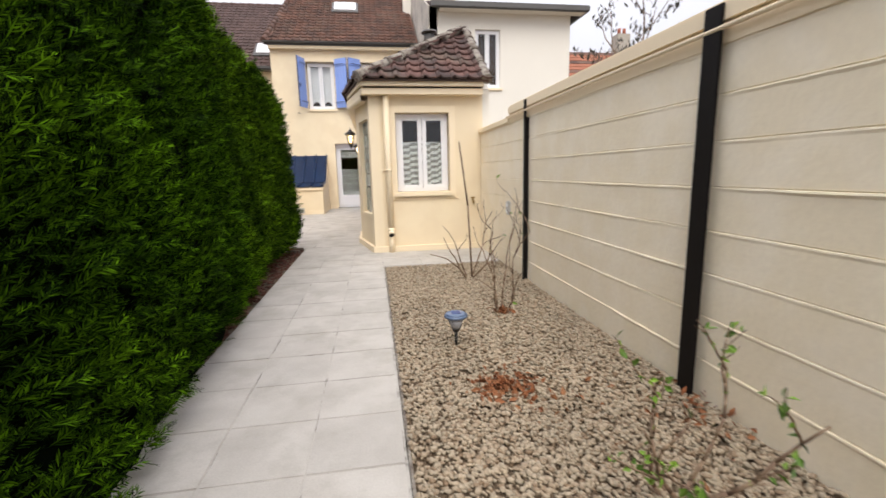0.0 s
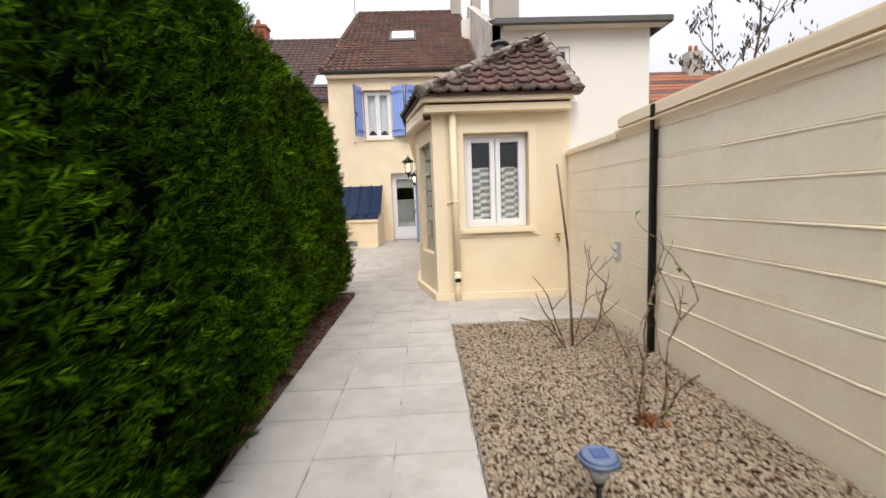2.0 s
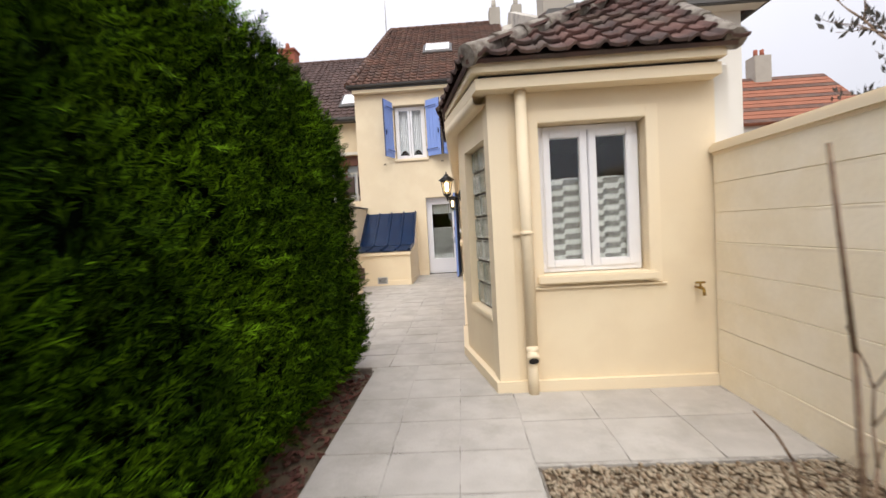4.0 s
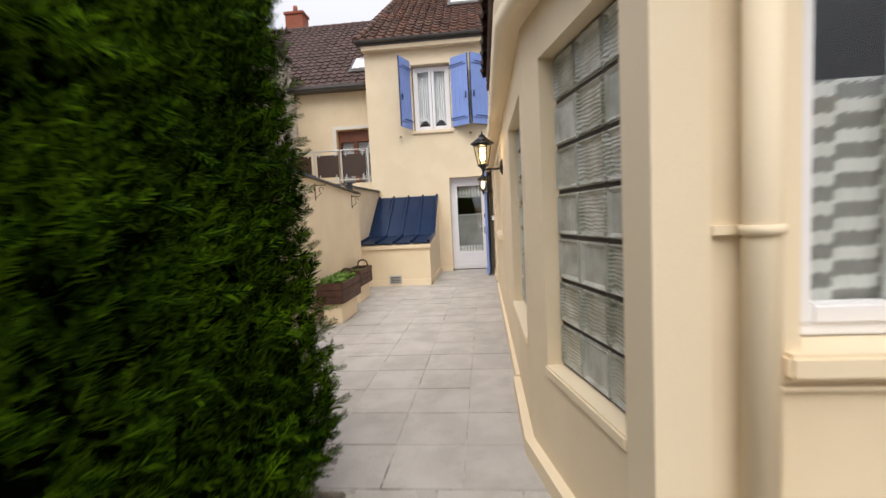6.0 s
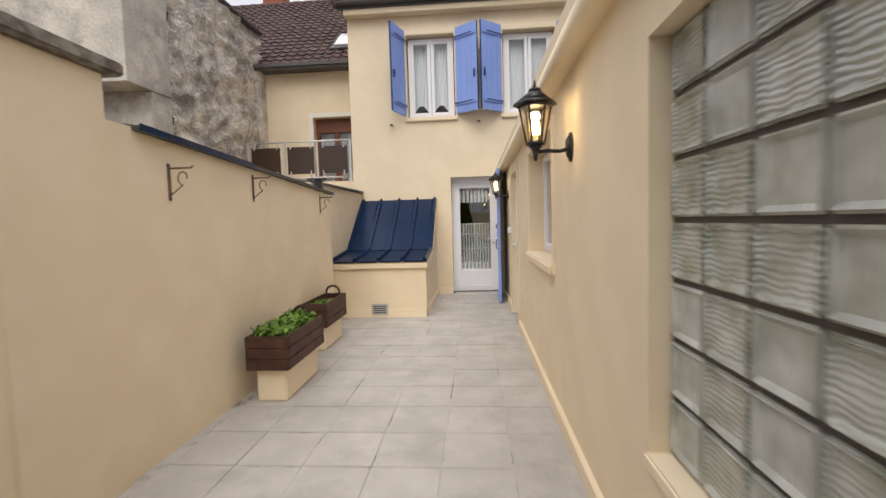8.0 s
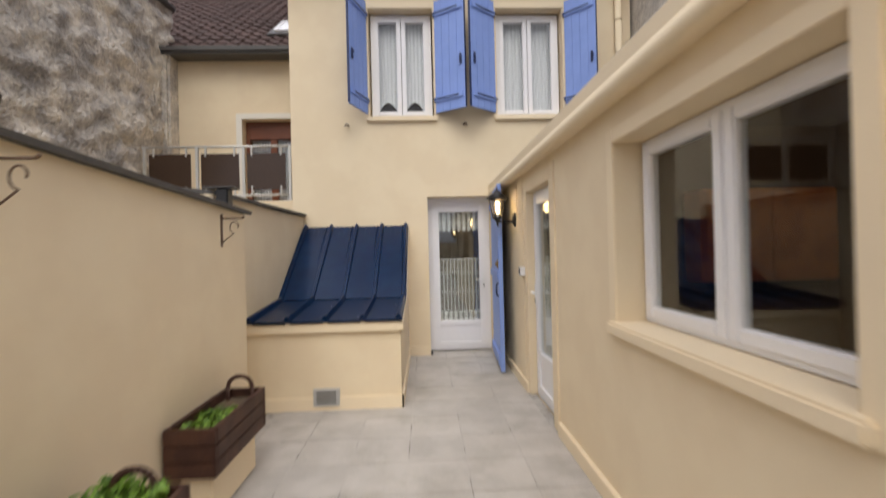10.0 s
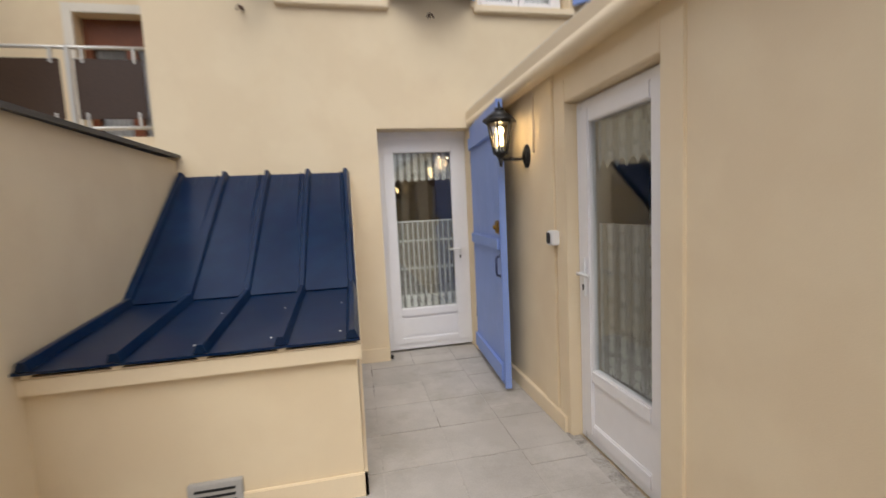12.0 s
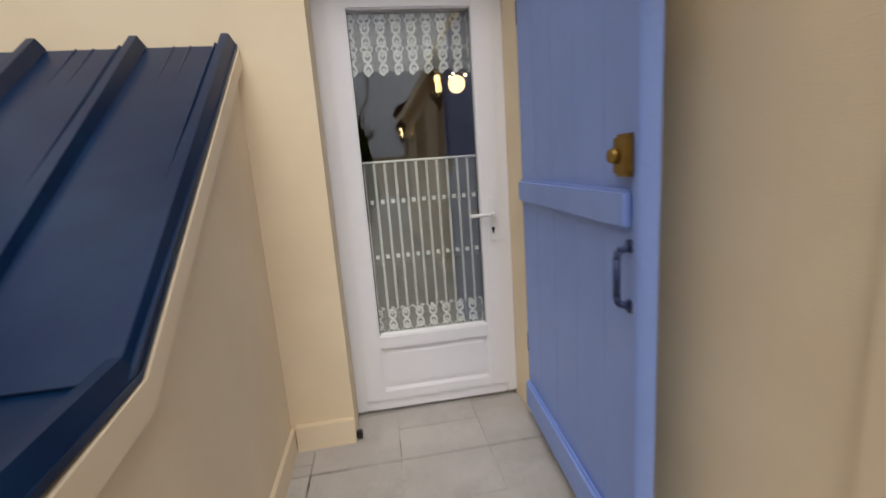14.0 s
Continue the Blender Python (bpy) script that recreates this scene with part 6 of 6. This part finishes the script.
def litter(x, y, seed, n, r, label):
    rnd = random.Random(seed)
    bm = bmesh.new()
    for _ in range(n):
        a, d = rnd.uniform(0, 6.28), abs(rnd.gauss(0, r))
        m = pose(x + d * math.cos(a), y + d * math.sin(a), rnd.uniform(0.0, 0.06) * math.exp(-d / r), rnd.uniform(-70, 70), rnd.uniform(-70, 70), rnd.uniform(0, 360))
        s_ = rnd.uniform(0.015, 0.035)
        bm.faces.new([bm.verts.new(m @ Vector(p)) for p in ((-s_, 0, 0), (0, -0.45 * s_, 0.006), (s_, 0, 0), (0, 0.45 * s_, 0.006))])
    thing("dry_leaves", bm, DEADLEAF, label, "dead leaves", kind="stuff")


litter(0.92, 2.0, 1, 170, 0.09, "clump of dry orange-brown leaves on the gravel")
litter(0.92, 2.05, 9, 60, 0.16, "scattered dark brown leaves round the dry clump")
litter(1.78, 1.6, 12, 70, 0.3, "scattered brown leaves at the foot of the garden wall")
litter(1.30, 3.25, 2, 80, 0.06, "dry orange leaves at the foot of a shrub")
litter(1.05, 2.0, 4, 40, 0.2, "scattered dry brown leaves on the gravel")
litter(-1.08, 6.93, 6, 40, 0.06, "dry orange leaves under the hedge end")


# ---- trees ----
def bare_tree(x, y, h, seed, label, tufts=0, r=0.09, leaf_size=0.06):
    rnd = random.Random(seed)
    ob = empty("tree", label, "tree", at=(x, y, 0))
    bm = bmesh.new()
    tv, tf = [], []

    def grow(p, d, ln, rad, depth):
        k = 5
        pts = [p.copy()]
        q = p.copy()
        for i in range(k):
            d = (d + Vector((rnd.gauss(0, 0.13), rnd.gauss(0, 0.13), 0.05))).normalized()
            q = q + d * ln / k
            pts.append(q.copy())
            if depth and i >= 1:
                for _ in range(2 if depth > 2 else 1):
                    side = (d * 0.6 + Vector((rnd.gauss(0, 0.8), rnd.gauss(0, 0.8), rnd.uniform(-0.1, 0.5)))).normalized()
                    grow(q.copy(), side, ln * rnd.uniform(0.4, 0.62), rad * 0.5, depth - 1)
            if tufts and depth == 0:
                for _ in range(tufts):
                    m = Matrix.Translation(q) @ pose(rnd.gauss(0, 0.04), rnd.gauss(0, 0.04), rnd.gauss(-0.03, 0.04), rnd.uniform(60, 120), rnd.uniform(-40, 40), rnd.uniform(0, 360))
                    s_ = rnd.uniform(0.6, 1.2) * leaf_size
                    b0 = len(tv)
                    tv.extend(tuple(m @ Vector(c)) for c in ((0, 0, 0), (0.25 * s_, s_ * 0.6, 0), (0, s_ * 1.4, 0), (-0.25 * s_, s_ * 0.6, 0)))
                    tf.append([b0, b0 + 1, b0 + 2, b0 + 3])
        tube(bm, pts, rad, 6 if depth > 1 else 4, rad * 0.5)

    grow(Vector((x, y, -0.1)), Vector((0, 0, 1)), h, r, 3)
    part("trunk", bm, TWIG, ob)
    if tv:
        me = bpy.data.meshes.new("crown")
        me.from_pydata(tv, [], tf)
        me.materials.append(mat("dark_winter_leaf", (0.05, 0.045, 0.035), 0.8, 0.2, 3, 40, 0, per=0.4, island=True))
        c_ = new("crown", me)
        c_.parent = ob
        c_.location = -ob.location
        tagged(c_, "withered dark hanging leaves")


bare_tree(5.75, 7.6, 3.2, 8, "bare tree with withered hanging leaves beyond the wall", 2, 0.05, 0.085)
bare_tree(-2.0, -24, 5.5, 4, "leafless tree in the distance behind the garden", 0, 0.2)


# ---- hedge ----
hedge = empty("hedge", "tall dense clipped green cypress hedge along the path", "hedge", at=(-1.6, 1.5, 0))


def hedge_front(y, z):
    """The hedge's face towards the path: bulging shrubs, leaning back to the top."""
    n_ = 0.10 * noise.noise((y * 0.75, z * 0.5, 3)) + 0.07 * noise.noise((y * 2.1, z * 1.9, 7)) + 0.03 * noise.noise((y * 5, z * 5, 2))
    near = 0.30 * max(0.0, min(1.0, (4.7 - y) / 3.2))
    lean = -(0.16 + near * 0.5) * (z / 2.4) ** 2 - (0.12 if y > 4.3 else 0.0) * max(0, 0.35 - z) / 0.35
    return -0.93 + n_ + lean + near


def hedge_top(y):
    return 2.70 - 0.48 * max(0, min(1, (y - 3.9) / 3.0)) + 0.06 * noise.noise((y * 1.4, 0, 5))


Y0, Y1 = -2.6, 7.05
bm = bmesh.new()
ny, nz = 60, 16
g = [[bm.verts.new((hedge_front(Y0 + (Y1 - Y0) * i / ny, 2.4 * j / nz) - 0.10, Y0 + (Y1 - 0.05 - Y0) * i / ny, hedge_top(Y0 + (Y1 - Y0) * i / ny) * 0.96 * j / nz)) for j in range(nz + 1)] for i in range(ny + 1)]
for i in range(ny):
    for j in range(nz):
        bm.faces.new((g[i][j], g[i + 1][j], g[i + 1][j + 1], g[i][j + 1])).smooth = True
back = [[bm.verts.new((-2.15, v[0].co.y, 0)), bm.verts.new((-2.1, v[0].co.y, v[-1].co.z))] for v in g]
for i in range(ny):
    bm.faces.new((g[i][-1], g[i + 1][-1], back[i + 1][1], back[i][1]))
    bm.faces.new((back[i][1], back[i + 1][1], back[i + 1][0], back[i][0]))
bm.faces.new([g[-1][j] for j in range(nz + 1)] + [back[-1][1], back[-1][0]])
part("inner_growth", bm, HEDGE_CORE, hedge, "inner growth painted near-black for shade")


def spray_template(seed):
    """A flat feathery cypress spray along +y: a stalk with paired, forked leaflets."""
    rnd = random.Random(seed)
    vs, fs = [], []

    def leaflet(p, d, ln, w):
        s_ = Vector((-d.y, d.x, 0)) * w
        b0 = len(vs)
        vs.extend([p - s_ * 0.35, p + d * ln * 0.45 + s_ * -0.5 + Vector((0, 0, 0.004)), p + d * ln + Vector((0, 0, -0.005)), p + d * ln * 0.45 + s_ * 0.5 + Vector((0, 0, 0.004))])
        fs.append([b0, b0 + 1, b0 + 2, b0 + 3])

    n_ = 8
    for k in range(n_):
        y = 0.1 + 0.75 * k / n_
        for side in (-1, 1):
            a = math.radians(38 + rnd.uniform(-10, 10)) * side
            ln = (0.42 - 0.25 * k / n_) * rnd.uniform(0.8, 1.15)
            d = Vector((math.sin(a), math.cos(a), rnd.uniform(-0.15, 0.1)))
            leaflet(Vector((0, y, -0.10 * y * y)), d, ln, 0.046)
    leaflet(Vector((0, 0.0, 0)), Vector((0, 1, -0.05)), 1.0, 0.045)
    return np.array([tuple(v) for v in vs]), np.array(fs)


def sprays(count, seed, place):
    rs = np.random.RandomState(seed)
    temps = [spray_template(s_) for s_ in range(4)]
    V, F, base = [], [], 0
    for k in range(count):
        p, out, size = place(rs)
        up = Vector((0, 0, 1))
        d = (out * rs.uniform(0.35, 1.1) + up * rs.uniform(0.15, 0.9) + Vector(rs.normal(0, 0.33, 3))).normalized()
        nrm = (out + up * 0.5 + Vector(rs.normal(0, 0.5, 3))).normalized()
        x_ = d.cross(nrm).normalized()
        z_ = x_.cross(d)
        R = np.array([tuple(x_), tuple(d), tuple(z_)])
        tv, tf = temps[k % 4]
        V.append(tv * size @ R + np.array(tuple(p)))
        F.append(tf + base)
        base += len(tv)
    return np.concatenate(V), np.concatenate(F)


def on_front(rs):
    return on_face(rs, Y0, 4.05)


def on_far_front(rs):
    return on_face(rs, 3.85, Y1)


def on_face(rs, ya, yb):
    y = rs.uniform(ya, yb)
    z = rs.uniform(0.02, 1.0) ** 0.9 * hedge_top(y)
    x = hedge_front(y, z) - rs.uniform(0.0, 0.13)
    return Vector((x, y, z)), Vector((1, rs.normal(0, 0.15), 0)).normalized(), rs.uniform(0.07, 0.15)


def on_top(rs):
    y = rs.uniform(Y0, Y1)
    x = rs.uniform(-2.0, hedge_front(y, 2.4))
    return Vector((x, y, hedge_top(y) - rs.uniform(0, 0.12))), Vector((0.2, 0, 1)).normalized(), rs.uniform(0.10, 0.22)


def on_end(rs):
    z = rs.uniform(0.02, 1) * hedge_top(Y1)
    x = rs.uniform(-2.1, hedge_front(Y1, z) - 0.03)
    y = Y1 - rs.uniform(0, 0.12) + 0.08 * noise.noise((x * 2, z * 2, 9))
    return Vector((x, y, z)), Vector((0.1, 1, 0)).normalized(), rs.uniform(0.07, 0.17)


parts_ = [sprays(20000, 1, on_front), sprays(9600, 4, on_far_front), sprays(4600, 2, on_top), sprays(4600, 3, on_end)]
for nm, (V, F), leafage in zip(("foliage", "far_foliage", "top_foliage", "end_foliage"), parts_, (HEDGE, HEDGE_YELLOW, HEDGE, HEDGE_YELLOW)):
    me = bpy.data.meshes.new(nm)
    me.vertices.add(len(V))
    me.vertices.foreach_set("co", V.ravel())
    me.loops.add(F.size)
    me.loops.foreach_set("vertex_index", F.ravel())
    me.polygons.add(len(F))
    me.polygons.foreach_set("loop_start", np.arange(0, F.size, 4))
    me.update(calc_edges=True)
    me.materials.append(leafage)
    ob = new(nm, me)
    ob.parent = hedge
    ob.location = -hedge.location
    tagged(ob, "feathery green cypress sprays", kind="stuff")

# ---- gravel ----
rs = np.random.RandomState(5)
ico = bmesh.new()
bmesh.ops.create_icosphere(ico, subdivisions=1, radius=1)
iv = np.array([tuple(v.co) for v in ico.verts])
fi = np.array([[v.index for v in f.verts] for f in ico.faces])
ico.free()
N = 42000
ys = -1.0 + 6.3 * rs.uniform(0, 1, N)
xs = rs.uniform(0.385, 1.885, N)
keep = ~((ys > 4.8) & (rs.uniform(0, 1, N) > 0.75))
xs, ys = xs[keep], ys[keep]
N = len(xs)
size = rs.uniform(0.006, 0.0145, N)
sc = np.stack([size * rs.uniform(0.9, 1.7, N), size * rs.uniform(0.65, 1.1, N), size * rs.uniform(0.5, 0.95, N)], 1)
th, tl = rs.uniform(0, 6.283, N), rs.uniform(-0.5, 0.5, N)
jit = 1 + rs.uniform(-0.16, 0.16, (N, len(iv), 1))
P = iv[None] * jit * sc[:, None]
c, s_ = np.cos(tl)[:, None], np.sin(tl)[:, None]
P = np.stack([P[..., 0], P[..., 1] * c - P[..., 2] * s_, P[..., 1] * s_ + P[..., 2] * c], -1)
c, s_ = np.cos(th)[:, None], np.sin(th)[:, None]
P = np.stack([P[..., 0] * c - P[..., 1] * s_, P[..., 0] * s_ + P[..., 1] * c, P[..., 2]], -1)
P += np.stack([xs, ys, rs.uniform(-0.018, 0.002, N)], 1)[:, None]
Fg = (fi[None] + (np.arange(N) * len(iv))[:, None, None]).reshape(-1, 3)
me = bpy.data.meshes.new("gravel")
me.vertices.add(N * len(iv))
me.vertices.foreach_set("co", P.ravel())
me.loops.add(Fg.size)
me.loops.foreach_set("vertex_index", Fg.ravel())
me.polygons.add(len(Fg))
me.polygons.foreach_set("loop_start", np.arange(0, Fg.size, 3))
me.polygons.foreach_set("use_smooth", np.ones(len(Fg), bool))
me.update(calc_edges=True)
me.materials.append(PEBBLE)
tagged(new("gravel", me), "loose beige and brown pebble gravel", "gravel", kind="stuff")

# gravel edging strip of the path
bm = bmesh.new()
box(bm, (0.362, -4, -0.05), (0.384, 5.315, -0.004), 0.004)
thing("path_edging", bm, MOSSY, "thin mossy mortar edge of the path", "edging", kind="structure")

# ---- boards of the garden wall ----
LEVELS = [-0.03, 0.195, 0.424, 0.645, 0.857, 1.070, 1.285, 1.497, 1.715]
rnd = random.Random(12)


def board_mesh(ln, h, seed, proud):
    """A cast board: flat face, a lip along its top edge that wanders a little."""
    r_ = random.Random(seed)
    bm = bmesh.new()
    n = 30
    cols = []
    for k in range(n + 1):
        y = ln * k / n
        lip = proud * max(0.0, min(1.0, (min(y, ln - y) - 0.06) / 0.06)) * (0.25 + 0.9 * max(0.0, noise.noise((y * 1.7, seed * 0.37, 0.0)) + 0.45)) + 0.0005
        dz = 0.004 * (r_.random() - 0.5)
        prof = [(0.006, 0.0), (0.0005 * r_.random(), 0.004), (-0.001, h * 0.5), (-lip * 0.4, h - 0.022 + dz), (-lip, h - 0.010 + dz), (-lip * 0.8, h - 0.003 + dz), (0.006, h - 0.001)]
        cols.append([bm.verts.new((x, y, z)) for x, z in prof])
    for a, b in zip(cols, cols[1:]):
        for k in range(len(a) - 1):
            bm.faces.new((a[k], a[k + 1], b[k + 1], b[k]))
    return finish("board", bm, CREAM_WALL)


bays = [(-5.0, -3.25), (-3.25, -0.73), (-0.73, 1.80), (1.80, 4.31), (4.31, 6.34)]
for b0, b1 in bays:
    for k in range(len(LEVELS) - 1):
        ob = new("board", board_mesh(b1 - b0 - 0.004, LEVELS[k + 1] - LEVELS[k], rnd.randint(0, 9999), 0.0025 if b0 > 4 else 0.011))
        ob.parent = garden_wall
        ob.matrix_basis = pose(WX + rnd.uniform(-0.002, 0.002), b0 + 0.002, LEVELS[k])

# ---- paving slabs ----
slab_meshes = {}


def slab(x0, x1, y0, y1, gap=0.003):
    w, d = round(x1 - x0, 3), round(y1 - y0, 3)
    if w < 0.03 or d < 0.03:
        return
    if (w, d) not in slab_meshes:
        bm = bmesh.new()
        box(bm, (gap, gap, -0.04), (w - gap, d - gap, 0), gap)
        slab_meshes[w, d] = finish("slab", bm, SLAB)
    ob = new("slab", slab_meshes[w, d])
    ob.parent = pavement
    ob.matrix_basis = pose(x0, y0, rnd.uniform(-0.0025, 0.0015), rnd.uniform(-0.25, 0.25), rnd.uniform(-0.25, 0.25), 0)


rnd = random.Random(21)
G = 0.4
row = 1.5 - 14 * G
while row < 7.0:
    for k in range(3):
        xa = 0.358 - (k + 1) * G
        slab(max(xa, -0.842), 0.358 - k * G, row, row + G)
    row += G
for x0, x1 in ((0.36, 0.86), (0.86, 1.36), (1.36, 1.88)):
    slab(x0, x1, 5.34, 5.84)
    slab(x0, x1, 5.84, 6.325)
row = 1.5 + 14 * G
while row < 15.6:
    for k in range(-1, 6):
        x1, x0 = -0.32 - (k - 1) * G, -0.32 - k * G
        y0, y1 = row, min(row + G, 15.58 if -0.93 < (x0 + x1) / 2 < -0.05 else 15.29)
        if y1 - y0 < 0.05:
            continue
        x1 = min(x1, 0.02 if y0 > 7.2 else 0.16)
        x0 = max(x0, -2.38 if y0 < 12.6 else -2.6)
        if y0 > 15.2:
            x0, x1 = max(x0, -0.92), min(x1, -0.06)
        if y0 > 13.25 and x1 < -1.2:
            continue
        if y0 > 12.9 and rnd.random() < 0.4:
            cut = y0 + (y1 - y0) * rnd.uniform(0.3, 0.7)
            slab(x0, x1, y0, cut, 0.0015)
            slab(x0, x1, cut, y1, 0.0015)
        else:
            slab(x0, x1, y0, y1, 0.0015)
    row += G
